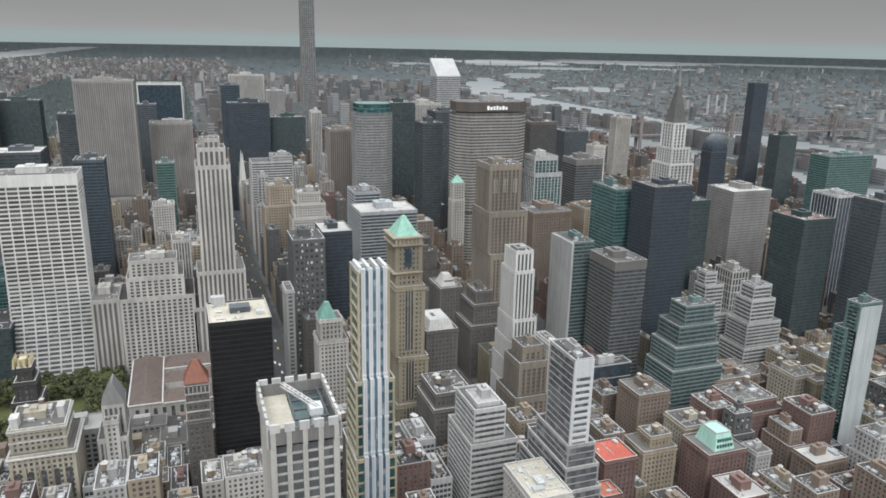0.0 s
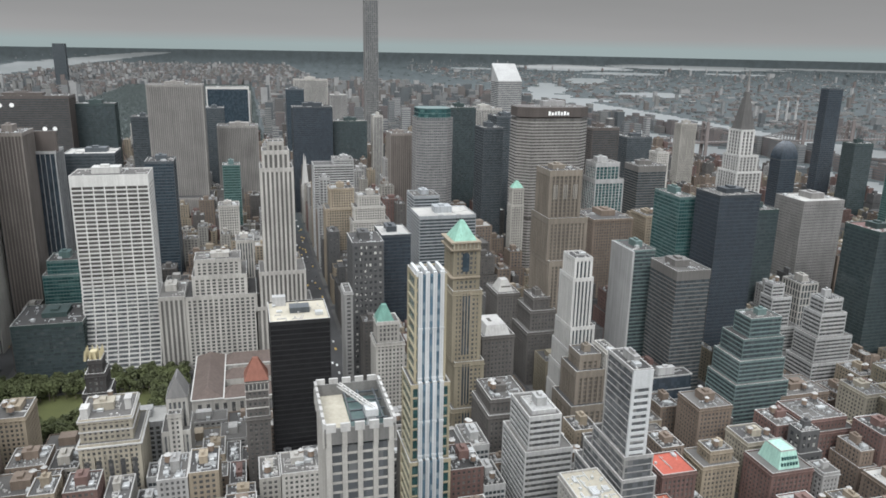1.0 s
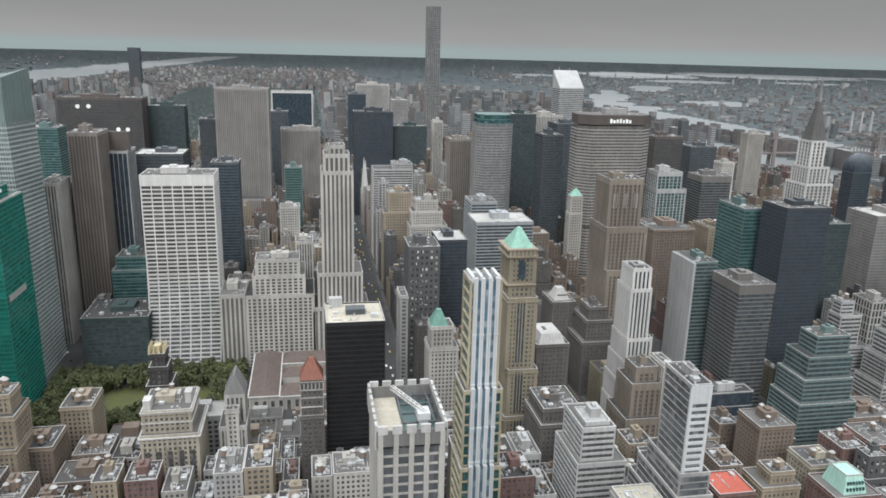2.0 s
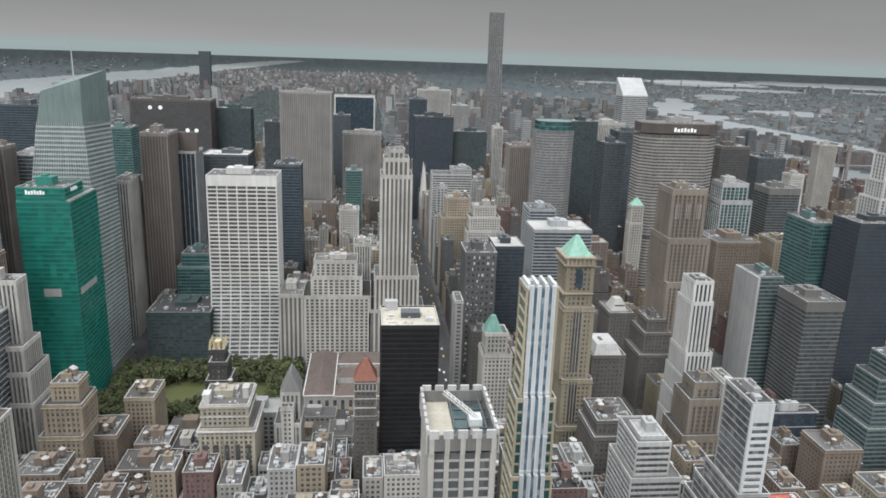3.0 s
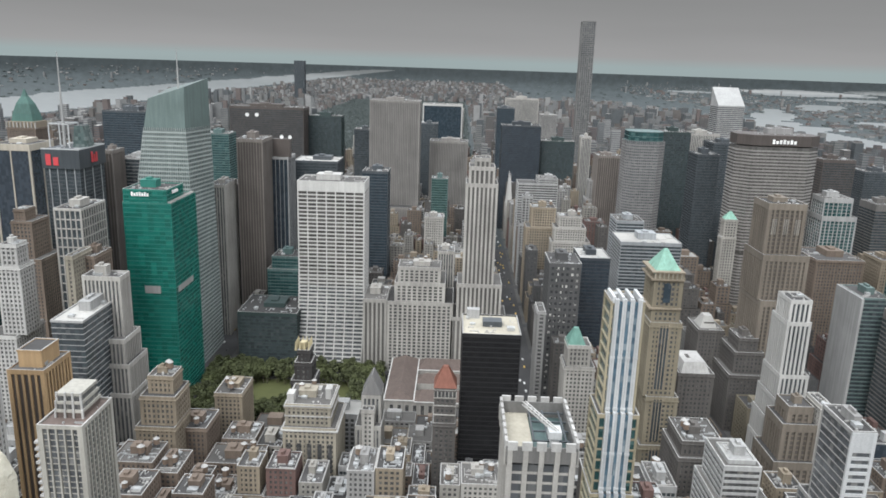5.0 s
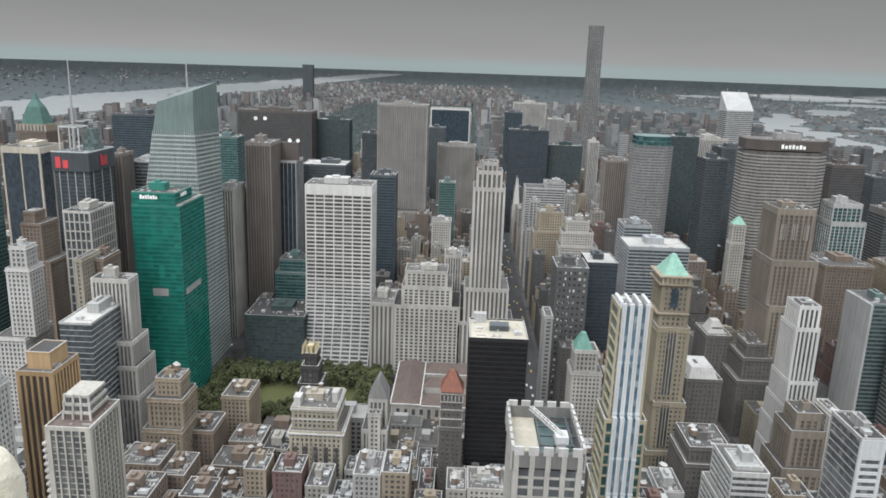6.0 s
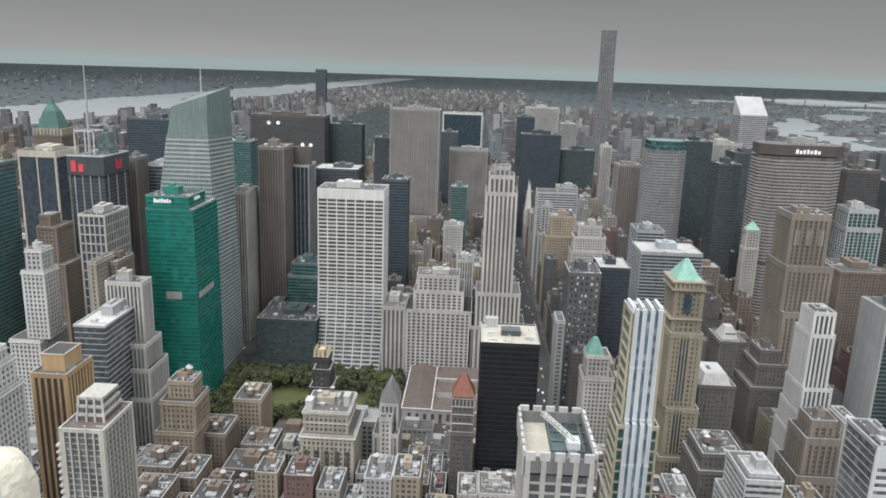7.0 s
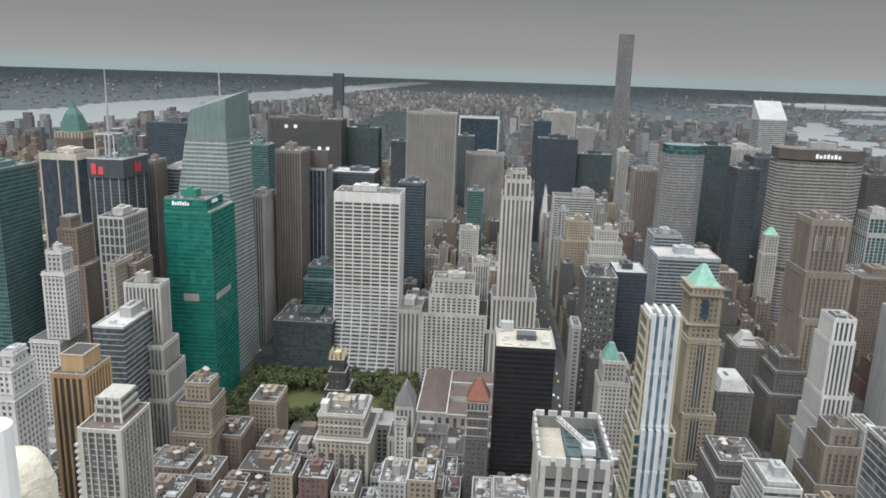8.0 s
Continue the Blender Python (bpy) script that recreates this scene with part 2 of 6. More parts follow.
def facade(x0, x1, y0, y1, z0, z1, st):
    """Boxes of the wall's piers and floor bands, and of the glass behind them."""
    fl, sh, bay, pw, pd, sd = st["floor"], st["band"], st["bay"], st["pier"], st["pier_out"], st["band_out"]
    cap, cw = st.get("cap", 2.5), st.get("corner", pw)
    g = max(pd, sd)
    frame_boxes = []
    top = z1 - cap
    if sh > 0:
        i = g - sd
        k = max(1, round((top - z0) / fl))
        step = (top - z0) / k
        for f in range(k):
            z = z0 + f * step
            frame_boxes.append((x0 + i, x1 - i, y0 + i, y1 - i, z + 0.02, z + sh))
    if pw > 0:
        i = g - pd
        nx, ny = max(1, round((x1 - x0 - cw) / bay)), max(1, round((y1 - y0 - cw) / bay))
        for k in range(1, nx):
            x = x0 + cw / 2 + (x1 - x0 - cw) * k / nx
            frame_boxes.append((x - pw / 2, x + pw / 2, y0 + i, y0 + g + 0.3, z0, top))
            frame_boxes.append((x - pw / 2, x + pw / 2, y1 - g - 0.3, y1 - i, z0, top))
        for k in range(1, ny):
            y = y0 + cw / 2 + (y1 - y0 - cw) * k / ny
            frame_boxes.append((x0 + i, x0 + g + 0.3, y - pw / 2, y + pw / 2, z0, top))
            frame_boxes.append((x1 - g - 0.3, x1 - i, y - pw / 2, y + pw / 2, z0, top))
    if cw > 0:
        e = 0.03
        for xa, xb in ((x0 - e, x0 + cw), (x1 - cw, x1 + e)):
            for ya, yb in ((y0 - e, y0 + cw), (y1 - cw, y1 + e)):
                frame_boxes.append((xa, xb, ya, yb, z0, top))
    par = (x0 - 0.05, x1 + 0.05, y0 - 0.05, y1 + 0.05, top, z1)
    glass = (x0 + g, x1 - g, y0 + g, y1 - g, z0, z1 - 1.3)
    return frame_boxes, par, glass


def parapet_mesh(x0, x1, y0, y1, z0, z1, wall, w=0.65):
    """A parapet wall round a roof in one ring, with a paler coping on top."""
    outer, inner = [(x0, y0), (x1, y0), (x1, y1), (x0, y1)], [(x0 + w, y0 + w), (x1 - w, y0 + w), (x1 - w, y1 - w), (x0 + w, y1 - w)]
    verts = [(x, y, z) for z in (z0, z1) for ring in (outer, inner) for x, y in ring]
    faces = []
    for i in range(4):
        j = (i + 1) % 4
        faces += [(i, j, 8 + j, 8 + i), (4 + j, 4 + i, 12 + i, 12 + j), (8 + i, 8 + j, 12 + j, 12 + i), (j, i, 4 + i, 4 + j)]
    me = mesh_of("parapet", verts, faces, wall)
    me.materials.append(COPING)
    for k in range(4):
        me.polygons[4 * k + 2].material_index = 1
    return me


STYLES = {}


def style(name, wall, glass, floor, band, bay, pier, pier_out=0.4, band_out=0.3, **more):
    STYLES[name] = dict(wall=wall, glass=glass, floor=floor, band=band, bay=bay, pier=pier, pier_out=pier_out, band_out=band_out, **more)


style("white_grid", WHITE_STONE, glazing_material("bronze_grey_glass", (0.085, 0.081, 0.077), (0.14, 0.135, 0.125), 0.12, bay=9.7, floor=4.1), 4.1, 1.3, 9.6, 1.0, 0.6, 0.7, cap=11.0, corner=1.2)
style("lattice", PALE_STONE, G_DARK, 7.6, 1.0, 4.2, 1.0, 0.8, 0.7, cap=2.0, corner=1.4)
style("green_curtain", GREEN_METAL, G_GREEN, 4.0, 0.7, 1.6, 0.12, 0.1, 0.16, cap=1.6, corner=0.3)
style("dark_curtain", CHARCOAL, G_DARK, 3.8, 0.9, 1.8, 0.25, 0.22, 0.15, cap=3.0, corner=0.5)
style("black_curtain", BLACK, G_BLACK, 3.8, 0.8, 1.6, 0.2, 0.16, 0.12, cap=3.0, corner=0.5)
style("blue_curtain", CHARCOAL, G_BLUE, 3.9, 0.8, 3.0, 0.18, 0.12, 0.18, cap=3.5, corner=0.4)
style("teal_curtain", TEAL_METAL, G_TEAL, 3.9, 1.1, 3.0, 0.2, 0.12, 0.2, cap=3.0, corner=0.4)
style("dark_green_curtain", surface("dark_green_metal", (0.03, 0.05, 0.048), 0.5), G_DARK, 3.8, 1.0, 1.8, 0.25, 0.2, 0.15, cap=4.0)
style("white_lines", LIGHTGREY, G_DARK, 4.0, 0.42, 8.0, 0.0, 0.1, 0.3, cap=1.6, corner=0.0)
style("dark_bands", surface("dark_band_metal", (0.125, 0.118, 0.11), 0.6), G_DARK, 3.8, 1.1, 6.0, 0.0, 0.1, 0.35, cap=9.0, corner=0.0)
style("white_bands", LIGHTGREY, G_ROOM, 3.8, 1.7, 6.0, 0.0, 0.1, 0.35, cap=3.0, corner=0.8)
style("blue_bands", surface("blue_grey_panel", (0.27, 0.285, 0.295), 0.6), G_DARK, 3.8, 1.35, 6.0, 0.0, 0.2, 0.35, cap=4.0, corner=0.5)
style("grey_bands", LIGHTGREY, G_DARK, 3.9, 1.35, 2.9, 0.45, 0.3, 0.45, cap=4.5, corner=0.8)
style("ribs_pale", PALE_STONE, G_GREY, 3.7, 0.0, 2.9, 1.3, 0.8, 0.2, cap=3.5, corner=1.8)
style("ribs_white", PALE_STONE, surface("window_strip", (0.12, 0.115, 0.108), 0.5), 3.6, 0.0, 4.5, 2.0, 1.0, 0.12, cap=4.0, corner=2.2)
style("ribs_dark", LIGHTGREY, G_BLACK, 3.8, 0.0, 5.0, 0.45, 0.5, 0.2, cap=3.0, corner=1.0)
style("ribs_brown", surface("brown_rib_stone", (0.18, 0.158, 0.14)), DARKBROWN, 3.8, 0.0, 3.2, 1.1, 0.7, 0.2, cap=4.0, corner=1.6)
style("ribs_orange", ORANGE, DARKBROWN, 3.6, 0.0, 3.7, 1.35, 0.9, 0.15, cap=3.0, corner=2.2)
style("masonry_cream", CREAM, G_ROOM, 3.6, 1.5, 3.3, 1.5, 0.55, 0.35, cap=2.4, corner=2.2)
style("masonry_pale", PALE_STONE, G_ROOM, 3.6, 1.5, 3.3, 1.5, 0.55, 0.35, cap=2.4, corner=2.2)
style("masonry_limestone", LIMESTONE, G_ROOM, 3.6, 1.5, 3.3, 1.5, 0.55, 0.35, cap=2.4, corner=2.2)
style("masonry_tan", TAN, G_ROOM, 3.6, 1.5, 3.3, 1.5, 0.55, 0.35, cap=2.2, corner=2.4)
style("masonry_brown", BROWN, G_ROOM, 3.6, 1.5, 3.3, 1.5, 0.55, 0.35, cap=2.0, corner=2.4)
style("masonry_red", RED, G_ROOM, 3.6, 1.5, 3.3, 1.5, 0.55, 0.35, cap=1.8, corner=2.2)
style("masonry_grey", GREY, G_ROOM, 3.6, 1.5, 3.3, 1.5, 0.55, 0.35, cap=2.0, corner=1.8)
style("masonry_white", WHITE_STONE, G_ROOM, 3.6, 1.5, 3.3, 1.5, 0.55, 0.35, cap=2.2, corner=2.0)
style("brown_curtain", DARKBROWN, G_DARK, 3.8, 1.2, 2.4, 0.5, 0.35, 0.25, cap=5.0, corner=1.0)
style("granite_grid", surface("grey_granite", (0.23, 0.225, 0.22), 0.7), G_GREY, 3.9, 1.5, 2.8, 1.0, 0.4, 0.3, cap=4.0, corner=1.6)
style("steel_panel", STEEL, G_GREY, 3.6, 1.9, 2.6, 1.3, 0.3, 0.25, cap=5.0, corner=1.6)
style("stripe_piers", surface("beige_pier", (0.40, 0.36, 0.29)), G_BLACK, 3.8, 0.0, 22.0, 1.6, 0.9, 0.2, cap=8.0, corner=2.2)
style("glass_piers", LIGHTGREY, G_TEAL, 3.9, 0.5, 5.2, 0.8, 0.8, 0.3, cap=6.0, corner=1.6)
style("dark_lit", surface("dark_grey_stone", (0.075, 0.075, 0.075)), G_LIT, 5.6, 3.2, 4.4, 2.2, 0.3, 0.2, cap=4.0, corner=2.2)
style("park_grid", surface("grey_cast_concrete", (0.18, 0.178, 0.172)), G_GREY, 4.7, 1.4, 4.7, 1.35, 0.5, 0.45, cap=2.0, corner=1.4)
style("masonry_black", surface("black_brick", (0.035, 0.032, 0.03)), G_ROOM, 3.6, 1.5, 3.3, 1.5, 0.55, 0.35, cap=2.2, corner=2.0)
style("masonry_ochre", surface("ochre_brick", (0.195, 0.168, 0.115)), G_ROOM, 3.6, 1.5, 3.3, 1.5, 0.55, 0.35, cap=3.0, corner=3.0)
style("ribs_dark_edge", WHITE_STONE, G_BLUE, 3.8, 0.0, 200.0, 0.5, 0.5, 0.2, cap=5.0, corner=3.0)
style("green_dim", TEAL_METAL, glazing_material("sea_green_glass", (0.03, 0.066, 0.06), (0.045, 0.085, 0.08), 0.2, bay=5.0), 3.8, 1.0, 2.5, 0.2, 0.12, 0.18, cap=2.0, corner=0.6)
style("teal_bands", surface("teal_band_panel", (0.105, 0.155, 0.147), 0.6), G_DARK, 3.8, 1.3, 6.0, 0.0, 0.1, 0.35, cap=2.0, corner=0.4)
style("tower425", YELLOW, G_TEAL, 7.0, 0.9, 60.0, 0.8, 0.3, 0.9, cap=2.5, corner=1.2)
style("ribs_grey", surface("grey_limestone", (0.235, 0.222, 0.205)), surface("grey_spandrel", (0.11, 0.105, 0.1), 0.6), 3.7, 0.0, 3.1, 1.4, 0.9, 0.3, cap=4.0, corner=2.5)
style("apartment_ribs", surface("warm_pale_concrete", (0.33, 0.315, 0.275)), G_GREY, 3.0, 0.3, 3.6, 0.75, 0.9, 0.35, cap=2.0, corner=2.4)
style("grey_glass_lines", GREY, G_GREY, 3.9, 0.5, 40.0, 0.6, 0.3, 0.3, cap=2.0, corner=0.8)
style("balconies_teal", TEAL_METAL, G_TEAL, 3.1, 1.2, 4.0, 0.6, 0.5, 0.6, cap=2.0, corner=2.0)
style("jet_curtain", surface("jet_metal", (0.018, 0.018, 0.019), 0.5), glazing_material("jet_glass", (0.014, 0.014, 0.015), (0.02, 0.02, 0.02), 0.06, 0.25, spec=0.3), 3.8, 0.8, 1.6, 0.2, 0.16, 0.12, cap=3.0, corner=0.5)
style("masonry_dark", surface("dark_weathered_stone", (0.098, 0.09, 0.083)), G_ROOM, 3.6, 1.5, 3.3, 1.5, 0.55, 0.35, cap=2.0, corner=2.0)
style("ribs_bright", WHITE_STONE, G_DARK, 3.6, 0.0, 3.0, 1.4, 0.9, 0.2, cap=3.0, corner=2.0)

style("pier_pale", PALE_STONE, G_ROOM, 3.7, 1.15, 5.2, 2.1, 0.9, 0.3, cap=4.0, corner=3.2)
style("pier_lincoln", surface("brown_pier_limestone", (0.165, 0.14, 0.11)), surface("dark_brown_spandrel", (0.08, 0.069, 0.058), 0.6), 3.7, 1.0, 4.4, 1.8, 0.9, 0.25, cap=6.0, corner=3.2)
style("chrome_ribs", WHITE_STONE, surface("dark_window_strip", (0.10, 0.098, 0.095), 0.5), 3.7, 0.8, 5.0, 1.8, 0.8, 0.2, cap=2.5, corner=2.4)
MASONRY = {k for k in STYLES if k.startswith("masonry")}


def roof_clutter(parent, bx, by, x0, x1, y0, y1, z, n, tanks, house=True):
    """Bulkhead, air handlers and water tanks on a roof deck."""
    w, d = x1 - x0, y1 - y0
    if house and w > 9 and d > 9:
        hw, hd, hh = w * rnd.uniform(.3, .5), d * rnd.uniform(.3, .5), rnd.uniform(3.5, 7)
        hx, hy = x0 + w * rnd.uniform(.4, .6), y0 + d * rnd.uniform(.45, .6)
        wallm = parent["wall"]
        m = box_mesh("bulkhead", [(-hw / 2, hw / 2, -hd / 2, hd / 2, 0, hh), (-hw / 2 - .2, hw / 2 + .2, -hd / 2 - .2, hd / 2 + .2, hh, hh + .35),
                                  (-hw * .2, hw * .1, -hd * .3, hd * .2, hh + .35, hh + 2.2)], STYLES[wallm]["wall"])
        piece("roof_bulkhead", m, parent, m=Matrix.Translation((hx - bx, hy - by, z)))
    bits = []
    for k in range(int(n * 1.7)):
        x, y = rnd.uniform(x0 + 1, x1 - 1.5), rnd.uniform(y0 + 1, y1 - 1.5)
        if k % 3 == 0:
            q, s = rnd.uniform(.3, .6), rnd.uniform(4, 11)
            ends = (x, min(x + s, x1 - .5), y, y + q) if rnd.random() < .5 else (x, x + q, y, min(y + s, y1 - .5))
            bits.append((*ends, z - .01, z + rnd.uniform(.5, .9)))
        else:
            s = rnd.uniform(.5, 1.4)
            bits.append((x, x + s, y, y + s * rnd.uniform(.6, 1.3), z - .01, z + s * rnd.uniform(.5, 1.2)))
    if bits:
        bits = [(a - bx, b - bx, c - by, d - by, e, f) for a, b, c, d, e, f in bits]
        tagged(piece("roof_vent", box_mesh("roof_vent", bits, COPING if rnd.random() < .6 else DUCT), parent), kind="stuff")
    for k in range((n + 2) // 5):
        s = rnd.uniform(1.8, 4.2)
        x, y = rnd.uniform(x0 + 2.5, x1 - 2.5) if w > 6 else (x0 + x1) / 2, rnd.uniform(y0 + 2.5, y1 - 2.5) if d > 6 else (y0 + y1) / 2
        piece("air_handler", UNIT, parent, m=Matrix.LocRotScale((x - bx, y - by, z), Euler((0, 0, rnd.choice((0, 1.5708)))), (s * rnd.uniform(.9, 1.8), s, s * rnd.uniform(.5, .8))))
    for k in range(tanks):
        x, y, s = rnd.uniform(x0 + 3, max(x0 + 3.1, x1 - 3)), rnd.uniform(y0 + 3, max(y0 + 3.1, y1 - 3)), rnd.uniform(.9, 1.25)
        tank = piece("water_tank", TANK[0], parent, m=Matrix.LocRotScale((x - bx, y - by, z), None, (s, s, s)))
        piece("tank_cone", TANK[1], tank)
        piece("tank_legs", TANK[2], tank)


def tower(name, label, kind, tiers, roof=None, clutter=9, tanks=0, category="skyscraper", group="", house=True, base=0.0, cornice=None):
    """A building of one or more stacked tiers (x0, x1, y0, y1, top), lowest first."""
    x0, x1, y0, y1 = tiers[0][:4]
    bx, by = (x0 + x1) / 2, (y0 + y1) / 2
    t = thing(name, bx, by, base, label, category, group)
    t["wall"] = kind
    st = STYLES[kind]
    t["top"] = tiers[-1][4]
    TAKEN.append((x0, x1, y0, y1))
    z = 0.0
    for n, (a, b, c, d, h) in enumerate(tiers):
        fb, par, glass = facade(a - bx, b - bx, c - by, d - by, z, h, st)
        if fb:
            tagged(piece("facade", box_mesh("facade", fb, st["wall"]), t), kind="stuff")
        piece("parapet", parapet_mesh(*par, st["wall"]), t)
        piece("glazing", box_mesh("glazing", [glass], st["glass"]), t)
        deck = roof or rnd.choice((TAR, GRAVEL, GRAVEL))
        piece("roof_deck", box_mesh("roof_deck", [(a - bx + .45, b - bx - .45, c - by + .45, d - by - .45, h - 1.35, h - 1.0)], deck), t)
        if cornice if cornice is not None else kind in MASONRY and category == "skyscraper":
            c0 = st.get("cap", 2.5)
            piece("cornice", box_mesh("cornice", [(a - bx - .7, b - bx + .7, c - by - .7, d - by + .7, h - c0 - .9, h - c0 - .15)], st["wall"]), t)
        last = n == len(tiers) - 1
        if last:
            roof_clutter(t, bx, by, a + 1, b - 1, c + 1, d - 1, h - 1.0, clutter, tanks, house)
        z = h - 1.0 if not last else h
    return t


# ---- towers ----
green_tower = tower("office_tower", "green glass office tower with white sign beside park", "green_curtain", [(-286.5, -243.6, 646.7, 708.7, 190.3), (-285.5, -247.0, 646.7, 686.7, 202.1)], clutter=10)
tower("office_tower", "pale lattice-fronted concrete office tower with gridded windows", "lattice", [(-317.3, -294.7, 590.8, 632.8, 194.6)])
tower("office_tower", "dark glass tower with beige corner piers and crown", "stripe_piers", [(-558.4, -510.3, 896.8, 951.8, 205.5)])
tower("office_tower", "dark blue glass office tower with pale sign", "blue_curtain", [(-580.1, -507.9, 1233.0, 1293.0, 223.1)])
tower("office_tower", "narrow pinkish-brown stone tower behind dark neighbours", "ribs_brown", [(-381.7, -370.0, 812.3, 842.3, 213.1)])
tower("office_tower", "short dark blue tower with white window strips", "white_lines", [(-378.8, -346.5, 844.0, 884.0, 200.9)])
tower("office_tower", "teal glass tower with sloping roof edge", "teal_curtain", [(-462.6, -431.3, 633.0, 693.0, 222.6)])
tower("office_tower", "grey-green glass slab with paler crown", "teal_curtain", [(-400.3, -357.5, 1186.9, 1226.9, 196.1)])
dish_tower = tower("office_tower", "broad dark brown tower with roof dishes", "brown_curtain", [(-410.6, -275.6, 1368.6, 1423.6, 228.3)], clutter=12)
dish_tower_near = tower("office_tower", "brown stone tower with dark recessed strips", "ribs_brown", [(-246.1, -216.2, 854.5, 899.5, 225.9)])
striped_dark_tower = tower("office_tower", "dark glass tower with white vertical stripes", "ribs_dark", [(-217.9, -197.0, 896.8, 936.8, 200.8)])
tower("office_tower", "grey-green curtain wall tower near the park", "dark_green_curtain", [(-282.5, -213.4, 1412.8, 1452.8, 212.4)])
tower("office_tower", "dark tower with pale overhanging flat roof", "dark_curtain", [(-201.8, -146.1, 949.5, 999.5, 190.5)], roof=WHITE_ROOF)
tower("office_tower", "pale ribbed stone office tower with flat roof", "ribs_pale", [(-270.8, -251.3, 822.9, 867.9, 177.7)])
tower("office_tower", "plain dark glass tower behind ribbed neighbour", "dark_curtain", [(-266.0, -235.5, 877.8, 937.8, 168.6)])
tower("office_tower", "dark slender tower with light crown band", "dark_curtain", [(-180.6, -149.8, 1350.7, 1390.7, 195.5)])
balcony_tower = tower("apartment_tower", "white concrete apartment tower with balconies and penthouse", "apartment_ribs", [(-181.0, -160.1, 316.5, 346.5, 153.4)], roof=CLAY, clutter=3, house=False)
orange_tower = tower("office_tower", "orange-tan ribbed tower with dark glass strips", "ribs_orange", [(-250.3, -228.7, 406.2, 436.2, 138.5)], clutter=3, house=False)
tower("office_tower", "dark glass office block with thin white floor lines", "white_lines", [(-261.8, -239.9, 474.8, 534.8, 143.4)], roof=WHITE_ROOF, clutter=8)
tower("office_tower", "white ribbed stone tower with stepped setbacks", "ribs_pale", [(-253.6, -224.3, 504.3, 540.3, 77.3), (-250.6, -225.7, 506.4, 538.4, 99.3), (-248.2, -229.0, 508.5, 536.5, 117.5), (-260.0, -232.4, 516.9, 532.9, 162.0)])
tower("office_tower", "slender cream stone tower on a grey base", "masonry_white", [(-357.8, -332.9, 548.6, 588.6, 100.7), (-345.8, -327.3, 553.9, 573.9, 155.8), (-342.9, -329.9, 557.0, 572.0, 172.5)])
tower("office_tower", "thin cream blank wall tower", "masonry_cream", [(-294.1, -288.1, 559.1, 589.1, 164.2)], house=False, clutter=1)
tower("office_tower", "brown brick mid-rise behind cream wall tower", "masonry_brown", [(-298.4, -280.8, 578.1, 608.1, 159.4)])
tower("apartment_tower", "white stepped apartment building with dark windows", "masonry_white", [(-265.3, -236.3, 353.4, 378.4, 148.2), (-259.6, -238.7, 356.6, 376.6, 162.7), (-245.7, -239.6, 360.8, 372.8, 170.2)])
tower("office_tower", "stepped brown stone tower with narrow top", "masonry_brown", [(-415.9, -380.8, 675.2, 715.2, 126.6), (-409.0, -389.3, 680.5, 710.5, 161.6), (-408.4, -397.6, 685.8, 703.8, 172.0)])
tower("office_tower", "tan ornate brick loft tower with setbacks", "masonry_tan", [(-210.0, -182.6, 474.8, 504.8, 67.8), (-207.4, -182.7, 479.0, 506.0, 88.8), (-203.7, -186.1, 485.3, 503.3, 101.3)], tanks=2)
tower("office_tower", "brown terracotta loft building with water tanks", "masonry_brown", [(-192.3, -167.7, 493.7, 523.7, 57.9)], tanks=2)
tower("office_tower", "tan brick loft block with arched cornice", "masonry_tan", [(-179.6, -157.7, 548.6, 580.6, 59.3)], tanks=3)
cornice_loft = tower("office_tower", "cream stone loft building with heavy cornice", "masonry_cream", [(-109.2, -71.9, 480.0, 522.0, 68.9), (-108.1, -76.3, 484.2, 518.2, 84.7)], clutter=10, tanks=2, roof=GRAVEL)
black_tower = tower("gothic_tower", "black brick tower with gilded stepped crown", "masonry_black", [(-116.4, -92.5, 519.1, 545.1, 59.7), (-112.3, -94.8, 521.2, 543.2, 85.2), (-109.8, -97.0, 523.3, 541.3, 98.7), (-107.5, -98.8, 525.4, 538.4, 107.7)], house=False, clutter=0)
tower("office_tower", "white travertine office slab with gridded windows", "white_grid", [(-157.4, -88.0, 761.7, 803.7, 195.7)], roof=GRAVEL, clutter=12)
grace_box = (-157.4, -88.0, 195.7)
tower("office_tower", "low dark glass block with gridded roof machinery", "dark_green_curtain", [(-217.2, -154.9, 738.5, 796.5, 59.6)], clutter=22, roof=TAR)
tower("office_tower", "stepped teal glass block behind white slab", "teal_curtain", [(-209.4, -172.7, 833.4, 878.4, 79.3), (-205.0, -173.5, 838.7, 873.7, 93.5)])
tower("office_tower", "dark blue patterned glass tower", "blue_curtain", [(-118.2, -84.3, 978.6, 1018.6, 175.4)])
tower("office_tower", "white-piered stone office block on the park", "ribs_white", [(-86.0, -61.6, 736.4, 786.4, 79.5)])
tower("office_tower", "pale limestone office block with stepped top", "pier_pale", [(-61.7, 7.0, 738.5, 793.5, 77.2), (-54.0, -1.7, 741.7, 791.7, 96.9), (-51.0, -6.9, 744.8, 774.8, 112.9)], tanks=1)
tower("office_tower", "light grey slab wedged between masonry towers", "ribs_pale", [(-12.2, 6.7, 812.3, 842.3, 113.2)])
stepped_crown_tower = tower("office_tower", "slender pale stone tower with stepped crown", "ribs_white", [(5.2, 62.5, 738.5, 783.5, 62.1), (10.5, 56.1, 738.5, 780.5, 98.7), (15.6, 47.4, 740.6, 776.6, 202.2), (18.4, 44.1, 743.8, 773.8, 218.6), (23.7, 39.5, 749.0, 769.0, 226.9)], clutter=2, house=False)
